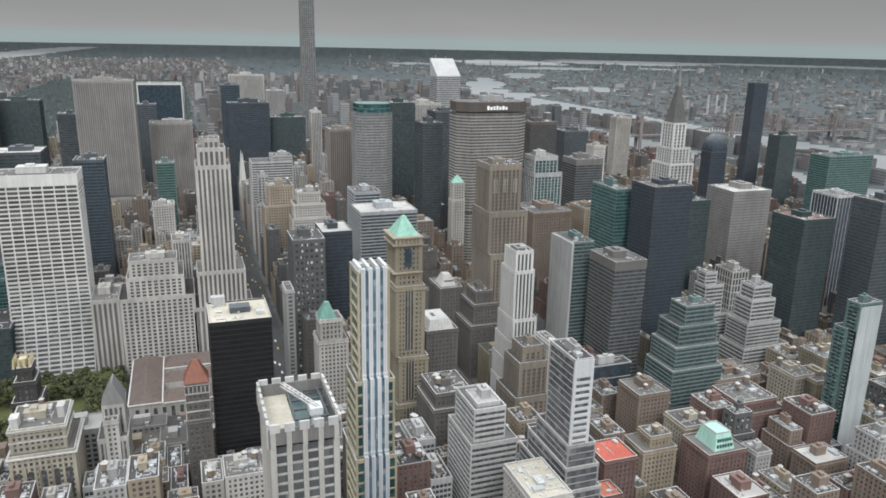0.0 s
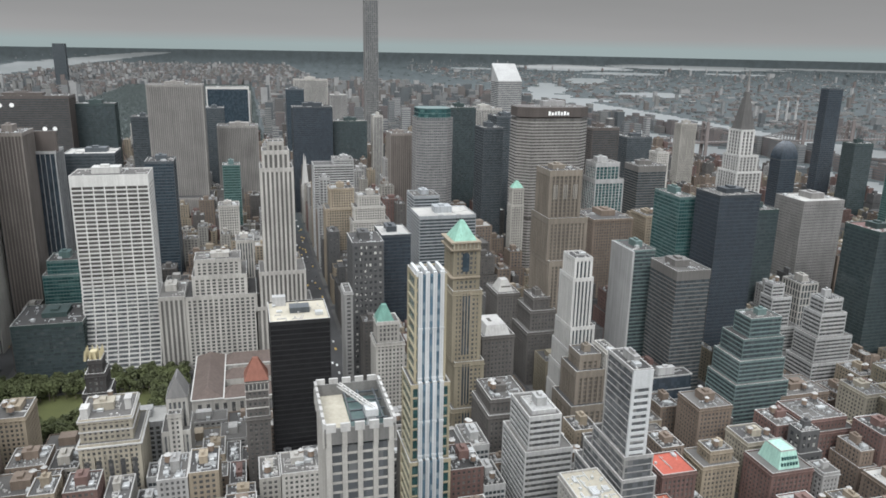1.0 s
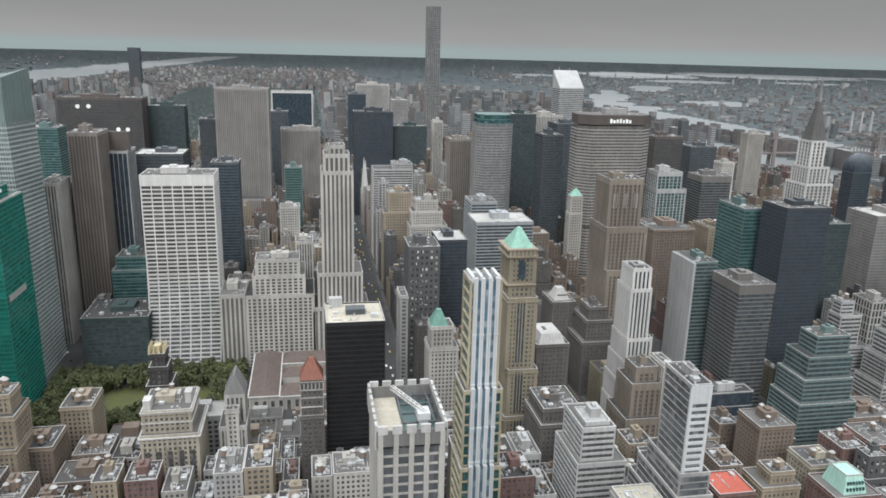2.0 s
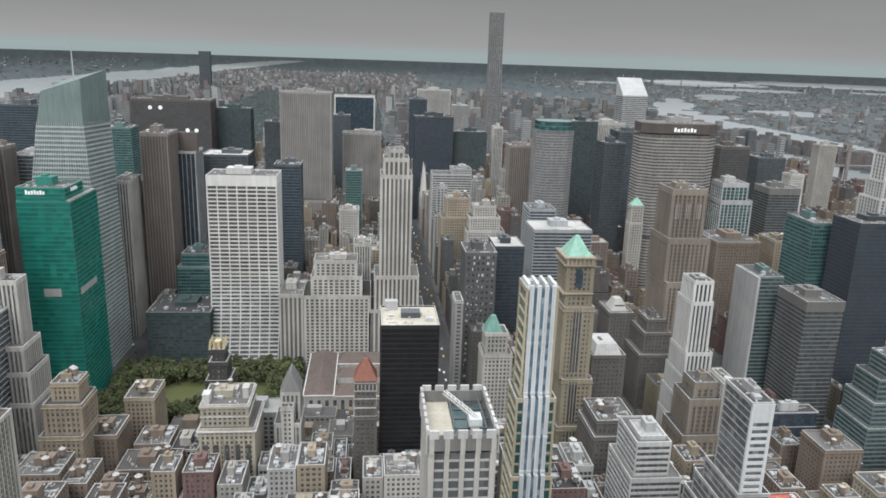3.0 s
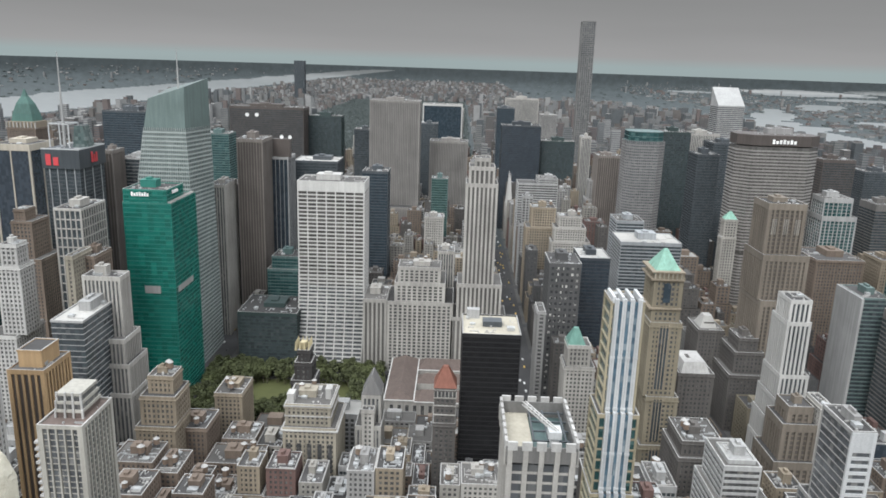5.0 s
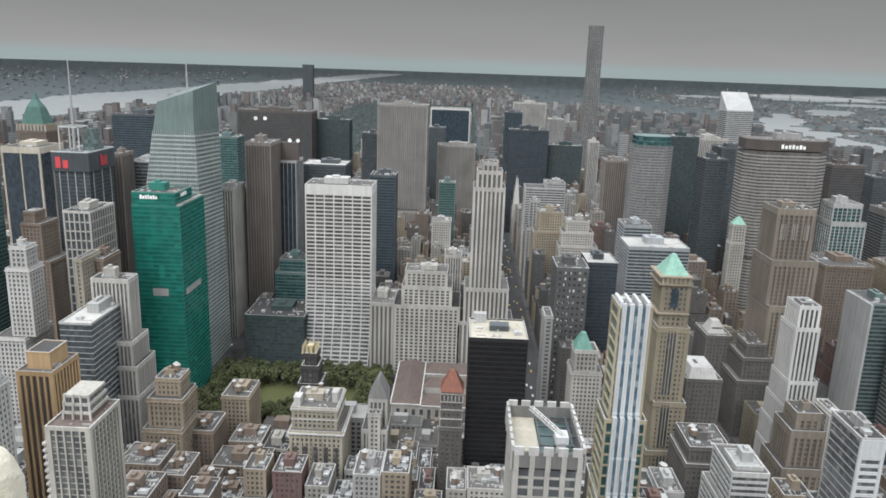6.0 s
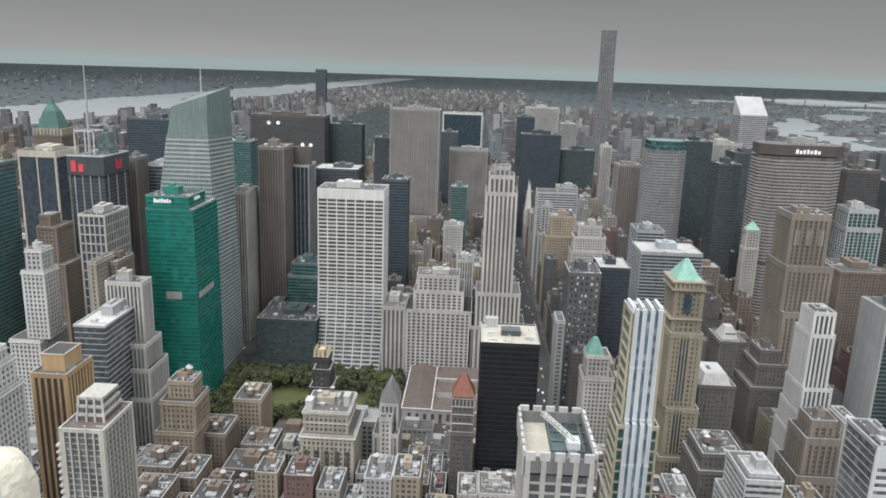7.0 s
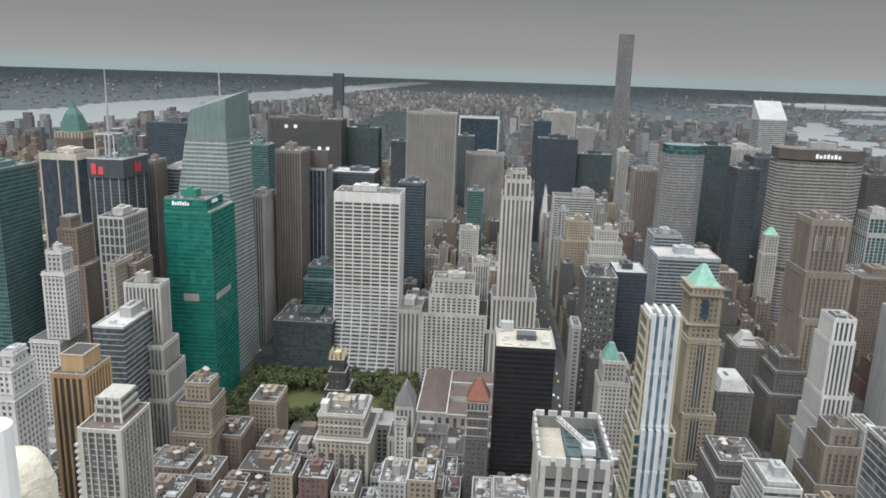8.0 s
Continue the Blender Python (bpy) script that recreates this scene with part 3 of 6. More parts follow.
tower("office_tower", "broad ribbed limestone slab tower", "ribs_grey", [(-112.7, -52.5, 1265.0, 1325.0, 71.5), (-145.9, -60.0, 1290.4, 1350.4, 250.9)], clutter=10)
tower("office_tower", "ribbed grey limestone tower with flat roof", "ribs_grey", [(-44.3, 25.4, 1362.3, 1407.3, 177.6)])
tower("office_tower", "dark glass slab with white edge frame", "ribs_dark_edge", [(-83.9, 16.6, 1900.0, 1945.0, 213.7)], house=False)
tower("office_tower", "pale slim stone tower far uptown", "ribs_pale", [(-13.7, 20.5, 1990.0, 2020.0, 198.2)])
tower("office_tower", "small green glass office block", "green_dim", [(-31.8, -6.7, 1140.3, 1170.3, 143.6)])
tower("office_tower", "pale stone low block below slab tower", "masonry_pale", [(-37.4, -10.1, 1045.8, 1075.8, 103.0)])
tower("office_tower", "dark grey slim tower beside slab", "dark_curtain", [(-73.2, -35.8, 1560.0, 1595.0, 192.8)])
tower("office_tower", "black glass tower with light roof gear", "black_curtain", [(91.0, 166.0, 1447.9, 1492.9, 202.9)])
tower("office_tower", "dark green glass office tower", "dark_green_curtain", [(171.6, 237.8, 1482.7, 1522.7, 172.3)])
tower("office_tower", "white ribbed tower far uptown", "ribs_pale", [(133.4, 222.2, 2050.0, 2085.0, 226.8)])
tower("office_tower", "dark blue slab in front of white ribbed tower", "blue_curtain", [(98.3, 140.0, 1800.0, 1835.0, 215.9)])
tower("office_tower", "grey tower with pale roof", "masonry_grey", [(212.6, 254.0, 1900.0, 1935.0, 196.5)], roof=WHITE_ROOF)
tower("office_tower", "white horizontally banded office block", "white_bands", [(100.5, 161.1, 1131.0, 1171.0, 142.3), (130.6, 160.8, 1132.8, 1168.8, 150.3)])
tower("office_tower", "stepped brown and cream brick tower", "masonry_tan", [(101.5, 143.2, 978.6, 1014.6, 107.9), (108.2, 140.0, 983.4, 1013.4, 133.9)], tanks=1)
tower("office_tower", "cream stepped tower with ornate crown", "masonry_pale", [(132.8, 182.4, 949.5, 989.5, 96.4), (136.1, 176.8, 954.4, 988.4, 114.2), (141.8, 171.4, 959.2, 983.2, 128.3)], tanks=1)
tower("office_tower", "grey stepped pyramid-topped tower", "masonry_grey", [(216.1, 250.0, 1186.9, 1220.9, 111.2), (219.4, 242.2, 1191.5, 1215.5, 140.8)])
tower("office_tower", "beige ribbed tower with dark bays", "ribs_brown", [(224.8, 262.1, 1168.3, 1208.3, 184.1)])
tower("residential_tower", "very tall slender grey gridded tower", "park_grid", [(290.3, 322.1, 1832.0, 1860.5, 419.9)], clutter=0, house=False, roof=GRAVEL)
tower("office_tower", "slim pale rounded-top tower", "ribs_pale", [(252.4, 272.9, 1500.0, 1525.0, 181.2)])
tower("office_tower", "dark green-black office slab", "dark_green_curtain", [(327.7, 370.8, 1186.9, 1241.9, 222.3)])
tower("office_tower", "pale piered slab with colonnaded top", "ribs_pale", [(392.2, 441.9, 1260.4, 1310.4, 214.8)])
tower("office_tower", "dark glass tower with flat roof", "dark_curtain", [(327.0, 356.2, 1007.5, 1047.5, 208.9)])
tower("office_tower", "dark tower behind the long banded slab", "dark_curtain", [(407.8, 448.5, 1186.9, 1236.9, 207.7)])
copper_block = tower("office_tower", "cream stone tower with green copper roof", "masonry_limestone", [(334.5, 352.5, 905.0, 918.0, 120.0), (335.5, 352.0, 905.5, 917.5, 142.0)], clutter=0, house=False)
tower("office_tower", "blue-grey banded office block with white roof", "blue_bands", [(188.4, 254.9, 803.9, 853.9, 133.4)], roof=WHITE_ROOF, clutter=12)
tower("office_tower", "small glass-roofed block behind banded office", "blue_bands", [(202.3, 235.7, 896.8, 936.8, 137.9)])
brown_setback_tower = tower("office_tower", "brown limestone tower with setbacks and gilded trim", "pier_lincoln", [(279.8, 325.0, 645.7, 695.7, 121.4), (278.2, 318.9, 649.9, 693.9, 162.4), (279.9, 313.3, 656.2, 690.2, 207.4)], clutter=8)
tower("office_tower", "green glass tower with white piers and lattice crown", "glass_piers", [(453.6, 496.1, 907.3, 947.3, 149.7), (455.1, 490.5, 911.5, 943.5, 171.7)])
tower("office_tower", "white stone tower with stepped setbacks", "ribs_bright", [(237.4, 264.3, 504.3, 540.3, 54.4), (238.2, 263.3, 506.4, 540.4, 73.9), (240.1, 262.6, 508.5, 540.5, 91.0), (241.9, 262.7, 510.6, 540.6, 108.8), (242.4, 259.6, 512.7, 538.7, 148.1), (243.6, 258.8, 514.5, 536.0, 163.8)], clutter=6, house=False)
tower("office_tower", "low dark office block with white window panels", "dark_lit", [(94.8, 124.3, 675.2, 715.2, 141.2)])
tower("office_tower", "dark glass block with white flat roof", "black_curtain", [(134.5, 165.3, 743.8, 788.8, 129.4)], roof=WHITE_ROOF)
tower("office_tower", "thin grey concrete slab tower", "masonry_grey", [(78.3, 85.0, 606.6, 631.6, 117.1)], clutter=1, house=False)
cream_roof_tower = tower("office_tower", "black glass office tower with cream roof", "jet_curtain", [(13.8, 55.3, 506.4, 548.4, 133.1)], roof=CREAM_ROOF, clutter=14, house=False)
tower("office_tower", "slim white tower with green copper hip roof", "masonry_pale", [(99.1, 123.7, 575.0, 601.0, 81.4), (101.2, 119.7, 578.1, 598.1, 98.9)], house=False, clutter=0)
striped_tower = tower("residential_tower", "striped white and ochre tower with blue bays", "tower425", [(86.8, 111.3, 386.1, 414.1, 85.7), (87.8, 110.8, 389.3, 415.3, 133.2), (90.3, 108.6, 392.5, 412.5, 197.5)], house=False, clutter=3)
striped_boxes = [(86.8, 111.3, 386.1, 414.1, 85.7), (87.8, 110.8, 389.3, 415.3, 133.2), (90.3, 108.6, 392.5, 412.5, 197.5)]
pyramid_tower = tower("office_tower", "ochre brick tower with green copper pyramid roof", "masonry_ochre", [(147.6, 174.0, 512.7, 550.7, 47.9), (150.1, 173.6, 515.9, 549.9, 85.5), (148.2, 171.3, 519.1, 549.1, 141.9), (149.0, 169.8, 522.2, 548.2, 177.6)], house=False, clutter=0)
tower("office_tower", "blue-green glass tower with white end wall", "teal_bands", [(355.9, 379.1, 622.4, 662.4, 134.5)], clutter=4)
tower("office_tower", "dark grey banded office tower", "dark_bands", [(367.0, 400.8, 564.4, 609.4, 130.4)], clutter=8)
tower("office_tower", "very dark glass tower with angled crown", "black_curtain", [(443.4, 489.2, 622.4, 662.4, 184.7)], clutter=8)
tower("office_tower", "stainless steel panelled office tower", "steel_panel", [(643.4, 701.4, 738.5, 788.5, 148.0)], roof=WHITE_ROOF, clutter=10)
tower("office_tower", "dark slab tower with brown roof machinery", "dark_green_curtain", [(607.7, 648.4, 590.8, 635.8, 148.6)], clutter=14, roof=surface("red_brown_roof", (0.12, 0.065, 0.058), 0.9))
tower("office_tower", "dark glass tower with light roof edge", "dark_curtain", [(661.6, 720.3, 548.6, 584.6, 173.3)])
tower("office_tower", "dark tower with white ribs and pale roof", "ribs_dark", [(765.7, 802.9, 696.3, 736.3, 145.2)])
tower("residential_tower", "tall dark bronze glass slab tower", "black_curtain", [(1056.8, 1089.5, 1186.9, 1206.9, 254.8)], clutter=0, house=False)
tower("office_tower", "long green glass slab by the river", "green_dim", [(971.8, 1062.6, 907.3, 947.3, 156.2)])
tower("office_tower", "teal block beside the river", "dark_green_curtain", [(1046.5, 1086.3, 1093.3, 1123.3, 165.0)])
rounded_tower = tower("residential_tower", "dark glass tower with rounded top", "black_curtain", [(856.0, 889.0, 1045.8, 1071.8, 148.0)], clutter=0, house=False)
tower("office_tower", "teal glass block behind dark tower", "teal_curtain", [(434.1, 453.5, 675.2, 725.2, 172.8)])
tower("office_tower", "dark teal slab beside steel tower", "dark_green_curtain", [(531.3, 556.4, 675.2, 720.2, 155.5)])
spire_tower = tower("office_tower", "stepped white-ribbed tower with needle spire", "chrome_ribs", [(544.7, 578.4, 738.5, 774.5, 185.8), (548.7, 574.3, 742.7, 772.7, 204.0), (551.4, 568.9, 746.9, 770.9, 232.6)], clutter=0, house=False)
tower("apartment_tower", "cream brick apartment tower", "masonry_limestone", [(871.2, 907.1, 1368.6, 1393.6, 173.5)])
tower("office_tower", "dark red-brown office slab tower", "brown_curtain", [(550.3, 598.3, 1121.6, 1161.6, 194.8)])
tower("office_tower", "dark glass slab by the river bend", "dark_curtain", [(675.6, 725.7, 1233.0, 1273.0, 164.5)])
tower("office_tower", "pale stone narrow slab tower", "masonry_pale", [(626.9, 647.7, 1045.8, 1070.8, 164.0)])
tower("office_tower", "dark banded block with pale ledges", "dark_bands", [(540.6, 585.6, 949.5, 989.5, 159.2)])
tower("office_tower", "tan brick block with pale roof", "masonry_tan", [(485.0, 509.9, 822.9, 862.9, 117.9)], tanks=1)
tower("office_tower", "wide dark brick block with red roof house", "masonry_brown", [(402.4, 454.5, 801.8, 861.8, 121.3)], clutter=10)
tower("office_tower", "teal glass ziggurat with terraces", "teal_bands", [(388.2, 440.0, 495.8, 535.8, 50.5), (392.5, 436.9, 500.1, 536.1, 69.8), (397.0, 436.5, 504.3, 534.3, 87.4), (405.0, 435.0, 508.5, 530.5, 103.7)], clutter=5)
tower("office_tower", "white stepped apartment tower", "white_bands", [(501.0, 538.9, 590.8, 620.8, 27.2), (501.2, 531.5, 594.0, 620.0, 54.6), (498.0, 520.8, 597.1, 615.1, 84.9), (499.6, 513.8, 601.3, 613.3, 97.8)], tanks=1)
tower("office_tower", "white stepped ziggurat office block", "white_bands", [(511.9, 567.1, 548.6, 584.6, 34.5), (516.0, 557.2, 552.8, 582.8, 58.4), (521.6, 550.6, 557.0, 581.0, 80.7), (524.0, 545.8, 559.1, 577.1, 94.8)])
tower("office_tower", "pale lattice-fronted slim tower", "lattice", [(571.9, 594.0, 643.5, 673.5, 79.7)])
teal_slab = tower("apartment_tower", "pale slab with blank end wall and teal balconies", "balconies_teal", [(478.6, 500.0, 412.0, 424.0, 112.0), (481.3, 503.5, 406.2, 418.2, 134.0)], clutter=2)
tl = teal_slab.location
piece("blank_wall", box_mesh("blank_wall", [(482.5 - tl.x, 503.6 - tl.x, 405.7 - tl.y, 406.4 - tl.y, 0, 131)], surface("pale_blue_concrete", (0.30, 0.325, 0.325), 0.7, 0.3)), teal_slab, "blank pale concrete end wall")
for k in range(32):
    piece("balcony", box_mesh("balcony", [(477.4 - tl.x, 478.8 - tl.x, 412.5 - tl.y + 4 * (k % 2), 419 - tl.y + 4 * (k % 2), 11 + 3.1 * k, 12.0 + 3.1 * k)], G_PALE), teal_slab)
    piece("balcony", box_mesh("balcony", [(480.2 - tl.x, 481.5 - tl.x, 407.2 - tl.y, 414 - tl.y, 34 + 3.1 * k, 35.0 + 3.1 * k)], G_PALE), teal_slab)
tower("apartment_tower", "red-brown brick block with cluttered roof", "masonry_red", [(399.6, 446.3, 427.3, 467.3, 42.0), (403.0, 440.0, 431.0, 464.0, 50.7)], clutter=26, tanks=2, roof=GRAVEL, house=False)
tower("apartment_tower", "red-brown block with planted roof", "masonry_brown", [(435.1, 484.0, 495.8, 531.8, 35.5)], clutter=22, tanks=1, roof=GRAVEL)
tower("apartment_tower", "cream brick apartment tower with balconies", "masonry_cream", [(491.3, 513.2, 464.2, 494.2, 46.1)], tanks=1)
tower("apartment_tower", "yellow brick apartment tower", "masonry_ochre", [(504.6, 530.6, 453.6, 483.6, 44.5)], tanks=1)
tower("apartment_tower", "brown brick loft tower with tank", "masonry_brown", [(333.2, 362.4, 464.2, 494.2, 51.9)], tanks=2)
tower("apartment_tower", "cream ribbed apartment tower", "masonry_cream", [(346.2, 371.5, 422.0, 448.0, 44.3)], tanks=2)
tower("apartment_tower", "tan brick tower with chamfered crown", "masonry_tan", [(304.8, 333.7, 413.6, 439.6, 35.6), (312.6, 330.6, 417.8, 433.8, 44.4)], tanks=1)
tower("apartment_tower", "brown brick tower with white penthouse", "masonry_brown", [(415.1, 444.7, 364.0, 386.0, 34.8)], tanks=0, roof=WHITE_ROOF)
white_front_tower = tower("office_tower", "white-fronted grey glass tower on stepped base", "grey_glass_lines", [(184.5, 207.5, 318.5, 374.0, 88.0), (185.5, 205.5, 319.5, 366.0, 101.5), (186.6, 203.5, 321.0, 358.0, 114.0), (188.1, 199.4, 322.8, 350.5, 162.6)], clutter=5, roof=TAR)
white_front_top = (188.1, 199.4, 322.8, 350.5, 162.6)
style("white_ledges", LIGHTGREY, G_BLACK, 13.0, 0.7, 60.0, 0.0, 0.1, 0.6, cap=1.2, corner=0.0)
tower("office_tower", "low black glass block with widely spaced white ledges", "white_ledges", [(337.9, 380.4, 545.0, 560.0, 39.9)], clutter=6, roof=TAR)
tower("apartment_tower", "pale brick block with cream roof and white roof gear", "masonry_pale", [(158.0, 180.5, 303.0, 338.0, 99.0)], roof=CREAM_ROOF, clutter=24, house=False)
tower("office_tower", "pale grey stepped office block", "white_bands", [(155.4, 186.1, 379.8, 419.8, 86.7), (158.6, 179.4, 384.0, 416.0, 107.5), (162.1, 177.4, 388.2, 408.2, 109.0)], clutter=6)
tower("office_tower", "brown and ochre stepped masonry tower", "pier_lincoln", [(229.6, 264.9, 474.8, 510.8, 59.9), (233.9, 258.9, 479.0, 507.0, 86.3), (238.2, 255.5, 483.2, 503.2, 97.5)], clutter=2)
tower("office_tower", "pale narrow block with square windows", "masonry_pale", [(257.5, 265.5, 478.0, 500.0, 101.2)])
tower("apartment_house", "red brick house with red painted roof", "masonry_red", [(258.8, 284.1, 392.5, 418.5, 48.9)], roof=RED_ROOF, clutter=4, house=False)
tower("apartment_house", "dark red brick house with orange painted roof terrace", "masonry_red", [(247.0, 262.0, 374.0, 391.0, 36.0)], roof=surface("orange_painted_roof", (0.38, 0.085, 0.035), 0.8, 0.4), clutter=3, house=False)
mansard_block = tower("apartment_house", "red brick block under pale green mansard", "masonry_red", [(338.3, 371.5, 385.1, 415.1, 43.2)], clutter=0, house=False)
tower("apartment_house", "dark narrow block with white party wall", "masonry_grey", [(375.5, 389.0, 379.8, 395.8, 41.2)], clutter=3)
tower("office_tower", "dark stepped office with rounded terraces", "masonry_dark", [(255.8, 289.4, 633.0, 683.0, 54.7), (260.9, 286.8, 639.3, 679.3, 74.2), (264.6, 281.8, 643.5, 669.5, 86.2)], clutter=6)
pale_mansard = tower("office_tower", "stone block with pale mansard roof", "masonry_dark", [(180.9, 208.2, 543.3, 581.3, 93.2)], clutter=2)
domed_block = tower("office_tower", "dark stone block with small white hipped dome", "masonry_dark", [(238.9, 262.7, 675.2, 711.2, 81.1)], clutter=2)
tower("office_tower", "dark brick office block with cluttered roof", "masonry_dark", [(157.4, 189.1, 453.6, 493.6, 72.0), (160.0, 187.0, 458.0, 492.0, 82.0)], clutter=26, tanks=2)
tower("apartment_tower", "dark far-off tower above the river shore", "dark_curtain", [(-933.1, -874.2, 4300, 4340, 240.9)], clutter=0, house=False, base=54)
gabled_tower = tower("office_tower", "slim ribbed stone tower with steep grey gabled roof", "ribs_pale", [(-62.3, -43.2, 506.4, 534.0, 58.0), (-58.5, -44.2, 514.0, 534.0, 79.5)], clutter=1, house=False)
tower("office_tower", "narrow pale stone shaft on a ribbed base", "masonry_pale", [(-57.3, -48.3, 505.6, 513.0, 71.5)], clutter=2, house=False)

domed_tower = tower("office_tower", "brown brick tower with columned crown and green dome", "masonry_brown", [(-739.8, -692.0, 1230.0, 1272.0, 190.2)], clutter=0, house=False)
# ---- landmark details ----
def grow(ring, d):
    cx, cy = sum(p[0] for p in ring) / len(ring), sum(p[1] for p in ring) / len(ring)
    out = []
    for x, y in ring:
        k = 1 + d / max(math.hypot(x - cx, y - cy), 1e-3)
        out.append((cx + (x - cx) * k, cy + (y - cy) * k))
    return out


def joined(name, meshes, material):
    """Several meshes as one."""
    verts, faces = [], []
    for me in meshes:
        o = len(verts)
        verts += [tuple(v.co) for v in me.vertices]
        faces += [tuple(o + i for i in p.vertices) for p in me.polygons]
        bpy.data.meshes.remove(me)
    return mesh_of(name, verts, faces, material)


def banded(parent, ring0, z0, ring1, z1, step, band, wall, glass, out=0.45, fins=0.0, gaps=(), dz=None):
    """A glass solid that runs from one ring to another, with a wall band at each floor and fins up its faces."""
    mix = lambda f: [(a[0] + (b[0] - a[0]) * f, a[1] + (b[1] - a[1]) * f) for a, b in zip(ring0, ring1)]
    n = int((z1 - z0) / step)
    seg = [prism("g", mix(k / n), z0 + (z1 - z0) * k / n, z0 + (z1 - z0) * (k + 1) / n, glass, mix((k + 1) / n)) for k in range(n)]
    piece("glazing", joined("glazing", seg, glass), parent)
    made = []
    for k in range(n):
        z = z0 + k * step
        if any(lo < z < hi for lo, hi in gaps):
            continue
        made.append(prism("band", grow(mix((z - z0) / (z1 - z0)), out), z, z + band, wall, grow(mix((z + band - z0) / (z1 - z0)), out)))
    tagged(piece("floor_band", joined("floor_band", made, wall), parent), kind="stuff")
    if fins:
        made = []
        m = len(ring0)
        for i in range(m):
            a0, b0, a1, b1 = ring0[i], ring0[(i + 1) % m], ring1[i], ring1[(i + 1) % m]
            k = max(1, round(math.dist(a0, b0) / fins))
            for j in range(k):
                p = (a0[0] + (b0[0] - a0[0]) * j / k, a0[1] + (b0[1] - a0[1]) * j / k)
                q = (a1[0] + (b1[0] - a1[0]) * j / k, a1[1] + (b1[1] - a1[1]) * j / k)
                w = 0.35
                sq = lambda c: [(c[0] - w, c[1] - w), (c[0] + w, c[1] - w), (c[0] + w, c[1] + w), (c[0] - w, c[1] + w)]
                made.append(prism("fin", sq(p), z0, z1, wall, sq(q)))
        tagged(piece("mullion", joined("mullion", made, wall), parent), kind="stuff")


def mast(name, parent, x, y, z0, z1, w, material, label=""):
    sq = lambda s: [(x - s, y - s), (x + s, y - s), (x + s, y + s), (x - s, y + s)]
    return piece(name, prism(name, sq(w), z0, z1, material, sq(w * 0.2)), parent, label)


def pyramid(parent, x0, x1, y0, y1, z0, z1, material, flat=0.12, name="roof", label=""):
    cx, cy = (x0 + x1) / 2, (y0 + y1) / 2
    ring = [(x0, y0), (x1, y0), (x1, y1), (x0, y1)]
    top = [(cx + (x - cx) * flat, cy + (y - cy) * flat) for x, y in ring]
    ob = piece(name, prism(name, ring, z0, z1, material, top), parent, label)
    seams = []
    for (a, b), (p, q) in zip(zip(ring, ring[1:] + ring[:1]), zip(top, top[1:] + top[:1])):
        for k in range(1, 7):
            f = k / 7
            u = (a[0] + (b[0] - a[0]) * f, a[1] + (b[1] - a[1]) * f)
            v = (p[0] + (q[0] - p[0]) * f, p[1] + (q[1] - p[1]) * f)
            sq = lambda c: [(c[0] - .12, c[1] - .12), (c[0] + .12, c[1] - .12), (c[0] + .12, c[1] + .12), (c[0] - .12, c[1] + .12)]
            seams.append(prism("seam", sq(u), z0, z1, material, sq(v)))
    piece("roof_seams", joined("roof_seams", seams, material), ob)
    return ob


def sign(parent, x, y, z, w, h, material, n=7, along="x"):
    """A brand sign as plain upright bars."""
    for k in range(n):
        a, e = w * k / n, w * (k + .68) / n
        hh = h * (1.0, .72, .9, 1.0, .8, .95, .72)[k % 7]
        b = (a, e, -.25, .25, 0, hh) if along == "x" else (-.25, .25, a, e, 0, hh)
        piece("sign_bar", box_mesh("sign_bar", [b], material), parent, "", Matrix.Translation((x, y, z)))


def at(ob, x, y, z):
    return x - ob.location.x, y - ob.location.y, z - ob.location.z


# flared foot of the white travertine slab
def flared_foot():
    x0, x1, top = grace_box
    t = thing("office_podium", (x0 + x1) / 2, 755, 0, "flared white travertine base of the office slab", "skyscraper")
    w = (x1 - x0) / 2
    fb, gl = [], []
    for k in range(24):
        z = 4 + 3.9 * k
        d = 26 * (1 - k / 24) ** 2.2
        fb.append((-w, w, 7 - d, 9, z, z + 1.5))
        gl.append((-w + .6, w - .6, 7.8 - d, 9, z - 2.4, z + 2.4))
        for i in range(8):
            x = -w + 2 * w * i / 7
            fb.append((x - .5, x + .5, 7.2 - d, 9, z + 1.5, z + 3.9))
    tagged(piece("facade", box_mesh("facade", fb, WHITE_STONE), t), kind="stuff")
    piece("glazing", box_mesh("glazing", gl, G_GREY), t)


flared_foot()

# signs and screens on the green tower
gx, gy, gz = at(green_tower, -278, 646.2, 196)
sign(green_tower, gx, gy, gz, 16, 3.6, SIGN_WHITE)
sign(green_tower, *at(green_tower, -246.2, 658, 197), 14, 3.2, SIGN_WHITE, along="y")

# louvre plates set into the green tower
gl = green_tower.location
piece("louvre_plate", box_mesh("louvre_plate", [(-271.7 - gl.x, -257.4 - gl.x, 646.35 - gl.y, 646.8 - gl.y, 107, 114)], GREY), green_tower, "grey louvred plate")
piece("louvre_plate", box_mesh("louvre_plate", [(-243.7 - gl.x, -243.2 - gl.x, 652 - gl.y, 690 - gl.y, 107, 112.5)], GREY), green_tower, "grey louvred plate")
piece("roof_ledge", box_mesh("roof_ledge", [(-246.8 - gl.x, -244.2 - gl.x, 648 - gl.y, 706 - gl.y, 190, 191.2)], WHITE_ROOF), green_tower, "pale roof ledge")


